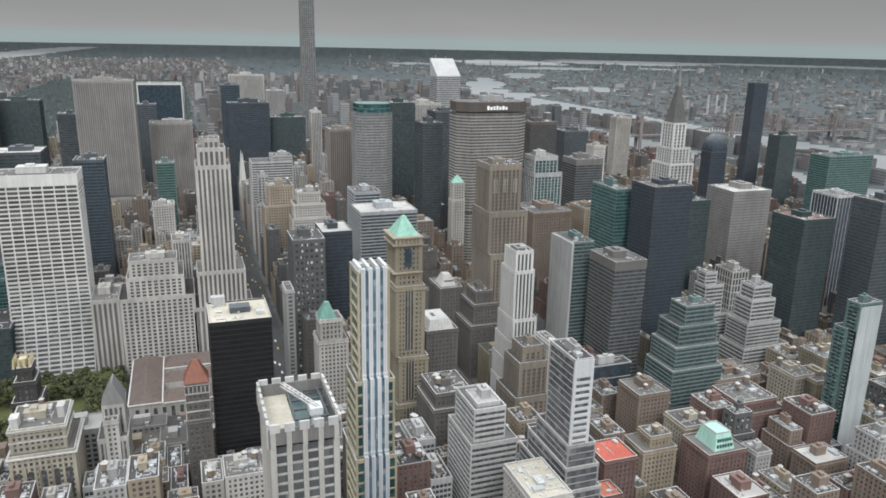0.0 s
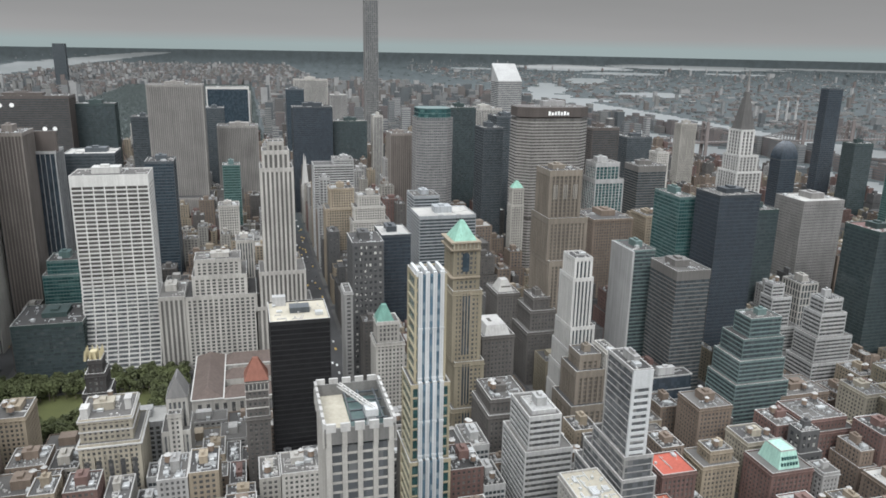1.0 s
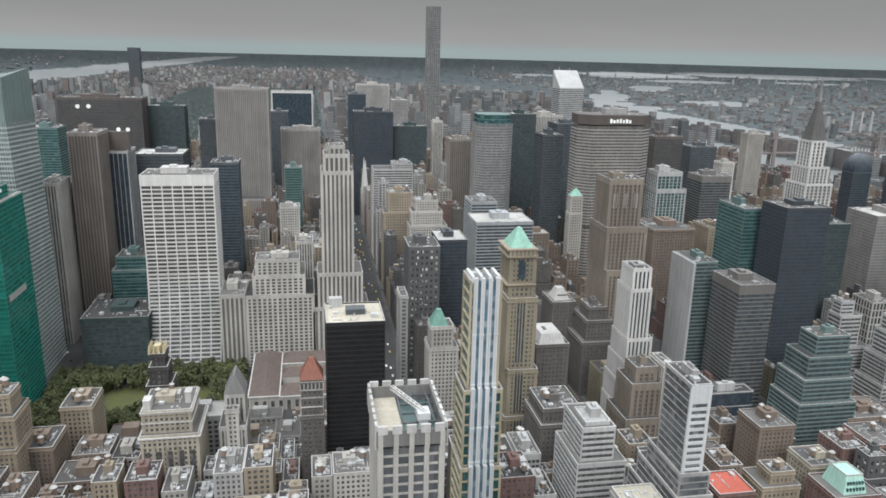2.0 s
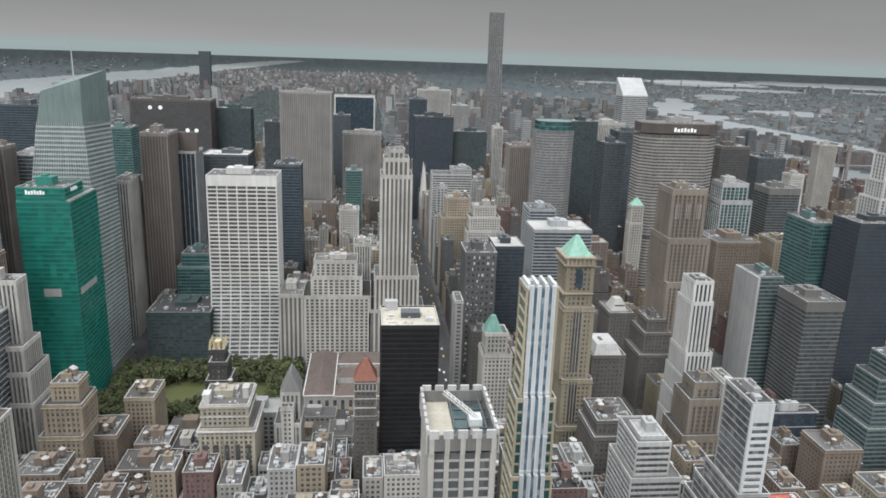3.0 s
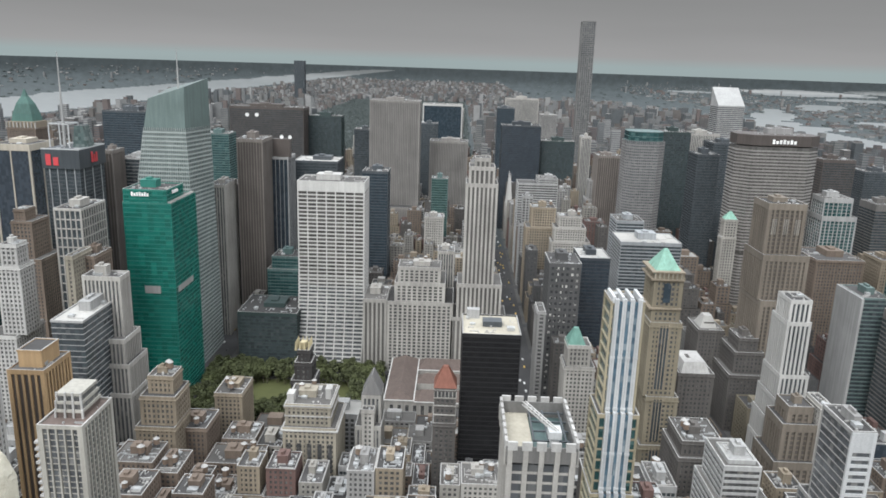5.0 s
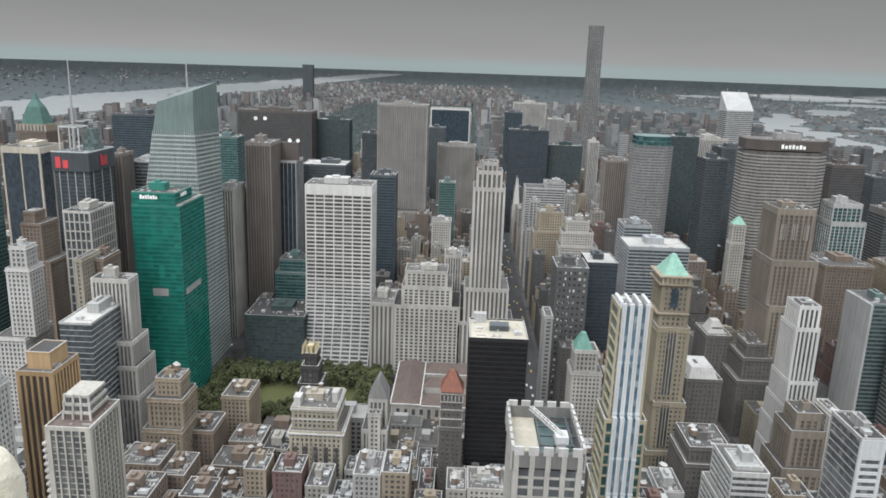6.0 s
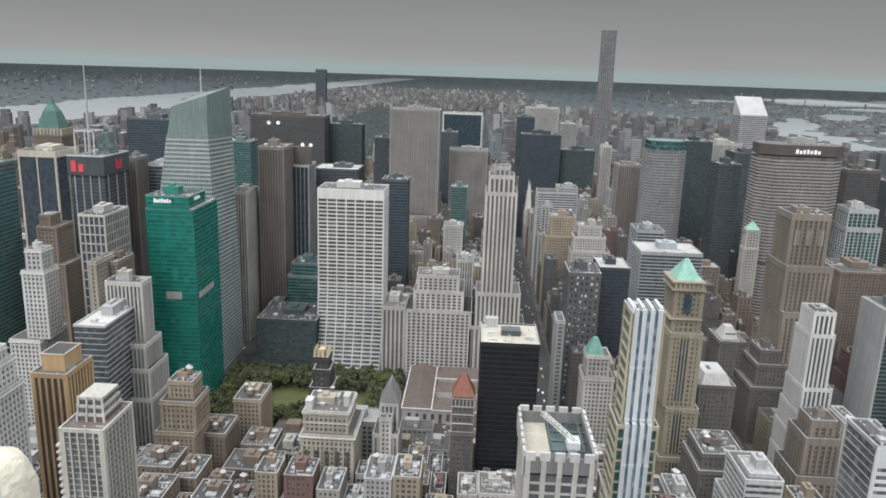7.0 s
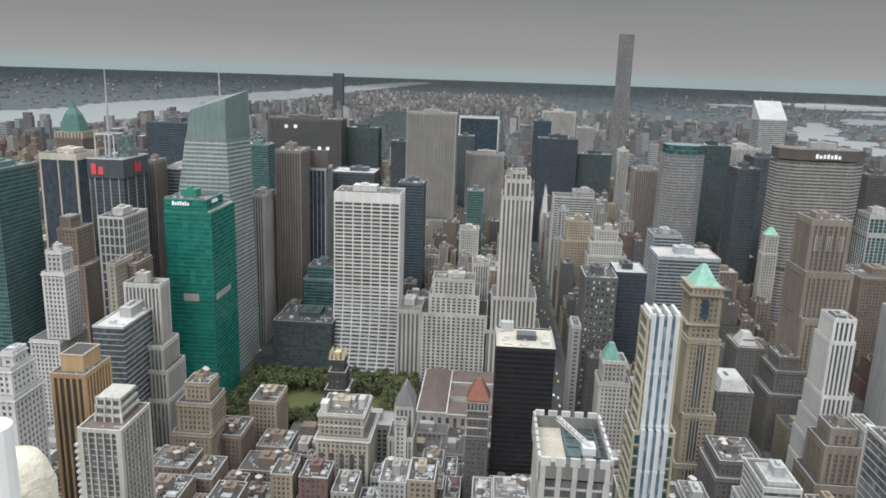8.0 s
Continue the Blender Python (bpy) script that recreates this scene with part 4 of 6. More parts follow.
def dish_mesh():
    """A shallow dish with a back, facing south."""
    verts, faces = [], []
    for y, rr in ((0.0, 0.0), (-.5, 1.6), (-1.1, 2.9), (-.8, 3.1), (.4, 1.4), (.7, 0.0)):
        verts += [(rr * math.cos(a * math.tau / 18), y, rr * math.sin(a * math.tau / 18)) for a in range(18)]
    for n in range(5):
        for i in range(18):
            j = (i + 1) % 18
            faces.append((18 * n + i, 18 * n + j, 18 * n + 18 + j, 18 * n + 18 + i))
    return mesh_of("dish", verts, faces, SIGN_WHITE, True)


DISH = dish_mesh()
for tw, spots in ((dish_tower, ((-378, 1368, 213), (-360.6, 1368, 213.4))), (striped_dark_tower, ((-206, 905, 224), (-196, 905, 224)))):
    near_one = tw is striped_dark_tower
    for x, y, z in spots:
        q = .75 if near_one else 1.15
        piece("satellite_dish", DISH, tw, "white satellite dish", Matrix.LocRotScale((x - tw.location.x, y - tw.location.y, z), None, (q, q, q)))
    if near_one:
        piece("dish_stand", box_mesh("dish_stand", [(-12, 12, -14, -8, tw["top"] - 1.2, 222)], DARKBROWN), tw)

# columned drum and green pyramid dome on the far brown tower
DOME_GREEN = surface("dull_green_copper", (0.05, 0.125, 0.105), 0.7, 0.4, 0.4)
dw, dz = 23.9, domed_tower["top"]
for k in range(9):
    x = -dw + 2 * dw * k / 8
    piece("crown_column", box_mesh("crown_column", [(x - 1.0, x + 1.0, -21.0, -19.0, dz - 1, dz + 9)], PALE_STONE), domed_tower)
piece("crown_drum", box_mesh("crown_drum", [(-dw + 1.5, dw - 1.5, -18.5, 18.5, dz - 1.2, dz + 10)], TAN), domed_tower)
dr = [(-dw * .74, -15), (dw * .74, -15), (dw * .74, 15), (-dw * .74, 15)]
for (f0, h0), (f1, h1) in zip(((1.0, 10), (.9, 22), (.62, 38), (.25, 50)), ((.9, 22), (.62, 38), (.25, 50), (.04, 62))):
    piece("dome_slope", prism("dome_slope", [(x * f0, y * f0) for x, y in dr], dz + h0, dz + h1, DOME_GREEN, [(x * f1, y * f1) for x, y in dr]), domed_tower, "green copper dome")

# penthouses
ol = orange_tower
w2 = 7.0
piece("penthouse", box_mesh("penthouse", [(-w2, w2, -9, 10, ol["top"] - 1, ol["top"] + 9)], ORANGE), ol, "plain orange-tan penthouse")
piece("penthouse_roof", parapet_mesh(-w2 - .3, w2 + .3, -9.3, 10.3, ol["top"] + 8.6, ol["top"] + 9.8, ORANGE, .8), ol)
piece("penthouse_deck", box_mesh("penthouse_deck", [(-w2 + .5, w2 - .5, -8.5, 9.5, ol["top"] + 9.02, ol["top"] + 9.2)], TAR), ol)
bt = balcony_tower
for n, (w, d) in enumerate(((6.2, 8.5), (5.8, 8.0), (5.4, 7.5))):
    z = bt["top"] - 1 + 4.0 * n
    piece("penthouse_storey", box_mesh("penthouse_storey", [(-w, w, -d + 3, d + 3, z, z + 2.7)], CLAY if n == 0 else G_ROOM), bt)
    piece("penthouse_slab", box_mesh("penthouse_slab", [(-w - .5, w + .5, -d + 2.5, d + 3.5, z + 2.7, z + 4.0)], STYLES["apartment_ribs"]["wall"]), bt)
    for x in (-w - .2, -w * .3, w * .35, w + .2):
        piece("penthouse_pier", box_mesh("penthouse_pier", [(x - .45, x + .45, -d + 2.2, -d + 3.1, z, z + 4.4)], COPING), bt)
for k in range(34):
    z = 30 + 3.0 * k * (bt["top"] - 36) / 102
    piece("balcony", box_mesh("balcony", [(-12.2, -10.3, -15.4, -8.5, z, z + 1.1)], COPING), bt)

# crystalline glass tower with a spire
crystal = thing("glass_skyscraper", -300, 770, 0, "pale faceted glass skyscraper with sloping crown and spire", "skyscraper")
banded(crystal, [(-45, -31), (46, -31), (47, 30), (-45, 30)], 0, [(-5, -24), (36, -24), (46, 20), (0, 24)], 246, 4.3, 1.5, surface("pale_green_frit", (0.28, 0.315, 0.30), 0.5), G_PALE, 0.8, 4.2)
piece("crown", prism("crown", [(-5, -24), (36, -24), (46, 20), (0, 24)], 246, 262, surface("translucent_screen", (0.12, 0.165, 0.155), 0.3), [(0, -22), (36, -22), (46, 20), (4, 22)], [12, 24, 32, 20]), crystal, "translucent sloping glass crown")
mast("spire", crystal, 24, -4, 262, 322, 1.0, LIGHTGREY, "white steel lattice spire")
TAKEN.append((-350, -250, 735, 805))

# dark corner tower with red sign boxes and a mast
corner = thing("office_tower", -388, 764, 0, "dark glass tower with red signs and roof mast", "skyscraper")
corner["wall"] = "dark_curtain"
fb, par, gl = facade(-16, 19, -26, 26, 0, 205, STYLES["dark_curtain"])
tagged(piece("facade", box_mesh("facade", fb, CHARCOAL), corner), kind="stuff")
piece("glazing", box_mesh("glazing", [gl], G_DARK), corner)
for fin in [(x - .25, x + .25, -26.6, -26, 90, 205) for x in (-11, -3, 5, 14)] + [(19, 19.6, y - .25, y + .25, 90, 205) for y in (-18, 0, 18)]:
    piece("white_fin", box_mesh("white_fin", [fin], WHITE_METAL), corner)
piece("sign_drum", box_mesh("sign_drum", [(-17.5, 20.5, -27.5, 27.5, 203, 222)], CHARCOAL), corner)
sign(corner, -13, -28, 206.5, 15, 11, SIGN_RED, 2)
sign(corner, 21, -4, 207, 14, 11, SIGN_RED, 3, "y")
cube = [(x - .5, x + .5, y - .5, y + .5, 222, 246) for x in (-17, 3) for y in (-10, 10)]
cube += [(-17.5, 3.5, y - .5, y + .5, 245, 246.2) for y in (-10, 10)] + [(x - .5, x + .5, -10, 10, 245, 246.2) for x in (-17, 3)]
cube += [(-17.5, 20.5, -27.5, -26.5, 222, 223.2), (-17.5, 20.5, 26.5, 27.5, 222, 223.2), (19.5, 20.5, -26, 26, 222, 223.2)]
piece("roof_frame", box_mesh("roof_frame", cube, WHITE_METAL), corner, "white steel roof frame")
piece("glass_box", prism("glass_box", [(4, -6), (20, -6), (20, 8), (4, 8)], 222, 244, G_PALE, [(7, -6), (15, -6), (15, 8), (7, 8)]), corner, "pale glass roof box")
mast("antenna", corner, -7, 0, 222, 316, 1.3, LIGHTGREY, "tall grey antenna mast")
roof_clutter(corner, -388, 764, -402, -372, 745, 782, 222, 8, 0, False)
TAKEN.append((-410, -355, 735, 795))

# long octagonal banded slab above the terminal
slab = thing("office_tower", 401, 946, 0, "broad octagonal concrete slab tower with banded floors", "skyscraper")
ring = [(-36, -26), (31, -26), (47, -12), (47, 12), (31, 26), (-36, 26), (-52, 12), (-52, -12)]
banded(slab, ring, 0, ring, 230, 4.0, 1.9, surface("grey_precast", (0.265, 0.252, 0.235)), glazing_material("slab_window_glass", (0.085, 0.08, 0.075), (0.12, 0.115, 0.105), 0.2), 0.9, 0.0, gaps=((160, 164), (95, 99)))
piece("crown", prism("crown", grow(ring, 0.8), 231.5, 244, DARKBROWN), slab, "dark louvred crown band")
sign(slab, -15, -27.1, 234, 30, 5.2, SIGN_WHITE)
slab["wall"] = "granite_grid"
roof_clutter(slab, 401, 946, 370, 432, 925, 965, 244, 14, 0)
TAKEN.append((345, 458, 915, 975))

# octagonal granite tower with a glass crown
octa = thing("office_tower", 272, 1086, 0, "octagonal grey granite tower with teal glass crown", "skyscraper")
ring = [(-16, -26), (16, -26), (27, -15), (27, 15), (16, 26), (-16, 26), (-27, 15), (-27, -15)]
banded(octa, ring, 0, ring, 218, 4.0, 1.6, STYLES["granite_grid"]["wall"], G_GREY, 0.4, 2.9)
piece("crown", prism("crown", grow(ring, -3), 218, 231, G_TEAL), octa, "teal glass crown")
piece("crown_ring", joined("crown_ring", [prism("r", grow(ring, -2.6), z, z + .6, TEAL_METAL) for z in (218, 224, 230.6)], TEAL_METAL), octa)
TAKEN.append((240, 305, 1055, 1115))

# white aluminium tower with a slanted top
slant = thing("office_tower", 573, 1612, 0, "white aluminium banded tower with slanted roof", "skyscraper")
ring = [(-27, -25), (27, -25), (27, 25), (-27, 25)]
banded(slant, ring, 0, ring, 244, 4.0, 1.9, LIGHTGREY, G_GREY, 0.7)
piece("roof", prism("roof", grow(ring, .5), 244, 247, LIGHTGREY, None, [0, 0, 36, 36]), slant, "white slanted metal roof")
TAKEN.append((543, 603, 1585, 1640))

# crenellated tower under construction, with its roof crane
crown_tower = thing("hotel_tower", 37, 256, 0, "pale stone tower with crenellated crown and roof crane", "skyscraper")
st400 = dict(STYLES["ribs_pale"], bay=5.2, pier=1.7, pier_out=1.1, band=0.9, corner=2.0, cap=1.0)
fb, par, gl = facade(-11.6, 11.6, -17, 17, 0, 189, st400)
tagged(piece("facade", box_mesh("facade", fb, PALE_STONE), crown_tower), kind="stuff")
piece("glazing", box_mesh("glazing", [gl], G_GREY), crown_tower)
wall = [(-12, 12, -17.4, -16.6, 189.2, 195), (-12, 12, 16.6, 17.4, 189.2, 195), (-12, -11.2, -16.6, 16.6, 189.2, 195), (11.2, 12, -16.6, 16.6, 189.2, 195)]
piece("crown_wall", box_mesh("crown_wall", wall, surface("crown_panel", (0.15, 0.146, 0.138))), crown_tower, "dark crown screen wall")
for k in range(5):
    x = -10.6 + 21.2 * k / 4
    piece("crown_pier", box_mesh("crown_pier", [(x - .85, x + .85, -17.8, -17.2, 188, 194)], PALE_STONE), crown_tower)
for k in range(7):
    for x in (-12.5, 12.0):
        y = -16 + 32 * k / 6
        piece("crown_pier", box_mesh("crown_pier", [(x, x + .5, y - .85, y + .85, 188, 194)], PALE_STONE), crown_tower)
teeth = []
for k in range(5):
    x = -12.1 + 24.2 * k / 5 + .6
    teeth += [(x, x + 3.3, -17.9, -16.9, 194, 197), (x, x + 3.3, 16.9, 17.9, 194, 197)]
for k in range(7):
    y = -17.5 + 35 * k / 7 + .6
    teeth += [(-12.4, -11.4, y, y + 3.3, 194, 197), (11.4, 12.4, y, y + 3.3, 194, 197)]
for b in teeth:
    piece("crenel", box_mesh("crenel", [b], COPING), crown_tower)
piece("roof_deck", box_mesh("roof_deck", [(-11.2, -2, -16.4, 16.4, 190, 190.6)], CREAM_ROOF), crown_tower)
piece("sunken_deck", box_mesh("sunken_deck", [(-1.96, 11.2, -16.4, 16.4, 188.5, 189)], TEAL_METAL), crown_tower, "grey-green sunken roof deck")
for b in [(-1.5, 11, y, y + .5, 192.6, 193.2) for y in (-9, -2, 5, 12)] + [(x, x + .5, -9, 14, 192.6, 193.3) for x in (-2, 3, 9)]:
    piece("roof_beam", box_mesh("roof_beam", [b], CHARCOAL), crown_tower)
crane = piece("roof_crane", box_mesh("crane_body", [(-1.5, 1.5, -1.5, 1.5, 0, 5), (-2.2, 2.2, -2.5, 3, 4.6, 7.2)], WHITE_METAL), crown_tower, "white roof crane", Matrix.Translation((5, -9, 190.5)))
jib = [(-.55, .55, -1.2 - 2.1 * k, .0 - 2.1 * k, -.7, -.5) for k in range(8)]
jib += [(s - .18, s + .18, -17, 1.5, z - .18, z + .18) for s in (-.55, .55) for z in (-.6, .6)]
jib += [(-.55, .55, -.6 - 2.1 * k, -.3 - 2.1 * k, -.7, .7) for k in range(8)]
piece("jib", box_mesh("jib", jib, COPING), crane, "white lattice jib", Matrix.Translation((0, 0, 7)) @ Euler((radians(-10), 0, radians(215))).to_matrix().to_4x4())
TAKEN.append((20, 55, 235, 278))


# white and blue stripes on the ochre residential tower
def stripes():
    """White double piers with blue-grey glass between them up the middle of the front, tied by collars."""
    for n, (a, b, c, d, h) in enumerate(striped_boxes):
        z0 = 0 if n == 0 else striped_boxes[n - 1][4]
        x0, y0, _ = at(striped_tower, (a + b) / 2, c, 0)
        piece("blue_bay", box_mesh("blue_bay", [(x0 - 6.4, x0 + 6.4, y0 - 1.0, y0 + 1, z0, h)], G_SKY), striped_tower, "blue-grey glass bay between white piers")
        for x in (-6.2, -2.1, 2.1, 6.2):
            for s in (-.62, .62):
                piece("bay_pier", box_mesh("bay_pier", [(x0 + x + s - .5, x0 + x + s + .5, y0 - 1.7, y0 + 1, z0, h + 1.5)], WHITE_METAL), striped_tower)
            piece("pier_web", box_mesh("pier_web", [(x0 + x - .13, x0 + x + .13, y0 - 1.45, y0 + 1, z0, h + 1.2)], LIGHTGREY), striped_tower)
            for z in (z0 + 2, (z0 + h) / 2):
                piece("collar", box_mesh("collar", [(x0 + x - 1.35, x0 + x + 1.35, y0 - 2.0, y0 - .8, z, z + 1.2)], WHITE_METAL), striped_tower)


stripes()
for x in (-7.2, -2.4, 2.4, 7.2):
    piece("roof_fin", box_mesh("roof_fin", [(x - .8, x + .8, -8, 8, striped_tower["top"] - 1, striped_tower["top"] + 2.5)], WHITE_METAL), striped_tower)

# steep grey gable on the slim ribbed tower
gt = gabled_tower.location
gable = [(-58.7 - gt.x, 513.8 - gt.y), (-44.0 - gt.x, 513.8 - gt.y), (-44.0 - gt.x, 534.2 - gt.y), (-58.7 - gt.x, 534.2 - gt.y)]
piece("gabled_roof", prism("gabled_roof", gable, 79.0, 93.5, surface("grey_slate", (0.17, 0.165, 0.16), 0.7), [(-51.6 - gt.x, 516.5 - gt.y), (-50.8 - gt.x, 516.5 - gt.y), (-50.8 - gt.x, 531.5 - gt.y), (-51.6 - gt.x, 531.5 - gt.y)]), gabled_tower, "steep grey slate roof")

# copper roofs, gilded crown, lattice wall
px, py, pz = at(pyramid_tower, 158, 535, 180)
lx = pyramid_tower.location
pyramid(pyramid_tower, 148.5 - lx.x, 169 - lx.x, 522.5 - lx.y, 549 - lx.y, pyramid_tower["top"] - 1, 192.5, COPPER, 0.12, "copper_roof", "green copper pyramid roof")
fx = 158.7 - lx.x
for n, (yf, z0, z1) in enumerate(((512.7, 8, 45), (515.9, 50, 83), (519.1, 90, 139))):
    piece("window_bay", box_mesh("window_bay", [(fx - 3.2, fx + 3.2, yf - .35 - lx.y, yf + 1 - lx.y, z0, z1)], G_DARK), pyramid_tower, "dark recessed window bay")
    for x in (-3.4, -1.1, 1.1, 3.4):
        piece("bay_mullion", box_mesh("bay_mullion", [(fx + x - .3, fx + x + .3, yf - .6 - lx.y, yf + 1 - lx.y, z0, z1 + 1)], TAN), pyramid_tower)
arch = [(-2.6, 0), (2.6, 0)] + [(2.6 * math.cos(a * math.pi / 10), 12 + 2.6 * math.sin(a * math.pi / 10)) for a in range(11)]
m = len(arch)
av = [(fx + x, y, 156 + z) for y in (521.6 - lx.y, 523.5 - lx.y) for x, z in arch]
piece("arched_window", mesh_of("arched_window", av, [tuple(range(m)), tuple(range(2 * m - 1, m - 1, -1))] + [(i, (i + 1) % m, m + (i + 1) % m, m + i) for i in range(m)], G_BLUE), pyramid_tower, "tall arched dark window")
for z in (151, 172.5, 178):
    piece("belt_course", box_mesh("belt_course", [(fx - 12.2, fx + 11.2, 520.6 - lx.y, 550.5 - lx.y, z, z + 1.1)], TAN), pyramid_tower)
for k in range(7):
    x = fx - 9.6 + 3.1 * k
    piece("colonnette", box_mesh("colonnette", [(x - .4, x + .4, 521.2 - lx.y, 522.4 - lx.y, 173.6, 178)], CREAM), pyramid_tower)
hip = thing("roof_pavilion", 108.3, 588, 97.7, "green copper hip roof on slim white tower", "roof")
pyramid(hip, -7.5, 7.5, -8.5, 8.5, 0, 13, COPPER_DARK, 0.25, "copper_roof", "dark green copper hip roof")
for k in range(4):
    for j in range(4):
        if k in (0, 3) or j in (0, 3):
            piece("gilded_finial", prism("gilded_finial", [(-.9, -.9), (.9, -.9), (.9, .9), (-.9, .9)], 0, 7, GOLD, [(-.2, -.2), (.2, -.2), (.2, .2), (-.2, .2)]), black_tower, "",
                  Matrix.Translation((-5 + 3.2 * k, -4 + 3.6 * j, 106.5)))
piece("gilded_crown", box_mesh("gilded_crown", [(-2.2, 2.2, -2.6, 3.4, 104, 112)], GOLD), black_tower, "gilded terracotta crown")
pyramid(copper_block, -8, 8, -5.8, 5.8, copper_block["top"] - .5, copper_block["top"] + 9, COPPER, 0.15, "copper_roof", "green copper mansard roof")
pyramid(mansard_block, -8.5, 8.5, -11, 11, mansard_block["top"] - 1, mansard_block["top"] + 11, surface("pale_green_mansard", (0.30, 0.50, 0.42), 0.6, 0.3), 0.72, "mansard_roof", "pale green mansard roof")
for k in range(6):
    for side in (0, 1):
        z = mansard_block["top"] + 1.2 + 4.0 * side
        x, inset = -5.9 + 2.36 * k, 10.5 - 1.0 * side
        piece("dormer", box_mesh("dormer", [(x * (1 - .1 * side) - .6, x * (1 - .1 * side) + .6, -inset - .5, -inset + 1, z, z + 2.2)], G_TEAL), mansard_block, "small glazed dormer")
for b in ((-6.3, 6.3, -8.1, -7.6), (-6.3, 6.3, 7.6, 8.1), (-6.3, -5.8, -7.6, 7.6), (5.8, 6.3, -7.6, 7.6)):
    piece("roof_rail", box_mesh("roof_rail", [(*b, mansard_block["top"] + 10.9, mansard_block["top"] + 11.9)], COPING), mansard_block, "white roof kerb")
piece("end_wall", box_mesh("end_wall", [(-2.4, -.4, -2, 42, 0, 134)], LIGHTGREY), thing("end_wall_slab", 356, 622, 0, "white concrete end wall of glass tower", "wall"))

wa, wb, wc, wd, wh = white_front_top
wl = white_front_tower.location
fl = [(wa - wl.x - .05, wa + 1.5 - wl.x), (wb - 1.5 - wl.x, wb + .05 - wl.x)]
for x0, x1 in fl:
    piece("front_pier", box_mesh("front_pier", [(x0, x1, wc - .5 - wl.y, wc + .6 - wl.y, 113, wh - .6)], WHITE_METAL), white_front_tower, "white concrete corner pier")
piece("front_panel", box_mesh("front_panel", [(fl[0][1], fl[1][0], wc - .45 - wl.y, wc + .6 - wl.y, wh - 9.5, wh - .6)], WHITE_METAL), white_front_tower, "blank white top panel")
for k in range(11):
    z = 114.5 + 3.75 * k
    piece("front_balcony", box_mesh("front_balcony", [(fl[0][1], fl[1][0], wc - .4 - wl.y, wc + .6 - wl.y, z, z + 1.5)], WHITE_METAL), white_front_tower)

# rounded glass top of the dark residential tower
rt = rounded_tower["top"]
for i in range(7):
    w0, w1 = (math.sqrt(1 - (q / 7.2) ** 2) for q in (i, i + 1))
    rings = [[(-16.5 * w, -13 * w), (16.5 * w, -13 * w), (16.5 * w, 13 * w), (-16.5 * w, 13 * w)] for w in (w0, w1)]
    piece("rounded_crown", prism("rounded_crown", rings[0], rt - .5 + 4.2 * i, rt - .5 + 4.2 * (i + 1), G_BLACK, rings[1]), rounded_tower)

# spire of the stepped white tower
CROWN_STEEL = surface("dull_steel", (0.11, 0.105, 0.1), 0.45, metal=0.3)
sx, sy = 0.0, 3.0
for k in range(6):
    w = 9.5 * (1 - k / 7)
    piece("crown_arch", prism("crown_arch", [(sx - w, sy - w), (sx + w, sy - w), (sx + w, sy + w), (sx - w, sy + w)], spire_tower["top"] - 1 + 7 * k, spire_tower["top"] + 7 + 7 * k, CROWN_STEEL,
                              [(sx - w * .8, sy - w * .8), (sx + w * .8, sy - w * .8), (sx + w * .8, sy + w * .8), (sx - w * .8, sy + w * .8)]), spire_tower)
mast("needle", spire_tower, sx, sy, 268, 300, 1.8, STEEL, "stainless needle spire")

# church with two spires
church = thing("church", 112, 1385, 0, "pale stone church with twin pointed spires", "church")
piece("nave", prism("nave", [(-12, -10), (60, -10), (60, 10), (-12, 10)], 0, 34, PALE_STONE), church)
piece("nave_roof", prism("nave_roof", [(-12, -11), (60, -11), (60, 11), (-12, 11)], 34, 46, GREY, [(-12, -.3), (60, -.3), (60, .3), (-12, .3)]), church)
for y in (-19, 17):
    piece("bell_tower", prism("bell_tower", [(-12, y - 6), (0, y - 6), (0, y + 6), (-12, y + 6)], 0, 62, PALE_STONE), church)
    piece("spire", prism("spire", [(-11, y - 5), (-1, y - 5), (-1, y + 5), (-11, y + 5)], 62, 122, WHITE_STONE, [(-6.3, y - .3), (-5.7, y - .3), (-5.7, y + .3), (-6.3, y + .3)]), church)
TAKEN.append((95, 180, 1350, 1415))

# ---- library and park ----
library = thing("library", 5, 670, 0, "low white marble library with brown hipped roofs", "library")
piece("marble_wall", box_mesh("marble_wall", [(-57, -31, -47, 48, 0, 22), (-31, 57, 24, 48, 0, 21), (-31, 57, -47, -25, 0, 21), (-31, 57, -9, 9, 0, 22), (35, 57, -25, 24, 0, 21)], PALE_STONE), library)
piece("cornice", box_mesh("cornice", [(-58, -30, -48, 49, 22, 23), (-30, 58, 23, 49, 21, 22), (-30, 58, -48, -24, 21, 22), (34, 58, -24, 23, 21, 22)], WHITE_STONE), library)
for a, b, c, d, z in ((-57, -31, -47, 48, 23), (-31, 57, 24, 48, 22), (-31, 57, -47, -25, 22), (-31, 36, -9, 9, 22)):
    lng = (d - c) > (b - a)
    m = (a + b) / 2 if lng else (c + d) / 2
    top = [(m - .4, c + 8), (m + .4, c + 8), (m + .4, d - 8), (m - .4, d - 8)] if lng else [(a + 8, m - .4), (b - 8, m - .4), (b - 8, m + .4), (a + 8, m + .4)]
    piece("hip_roof", prism("hip_roof", [(a, c), (b, c), (b, d), (a, d)], z, z + 7, CLAY, top), library, "brown hipped roof")
piece("windows", box_mesh("windows", [(-57.15, -56.9, y, y + 3, 5, 18) for y in range(-44, 44, 7)] + [(x, x + 3, -47.15, -46.9, 5, 18) for x in range(-52, 50, 7)], G_ROOM), library)
TAKEN.append((-60, 66, 618, 722))

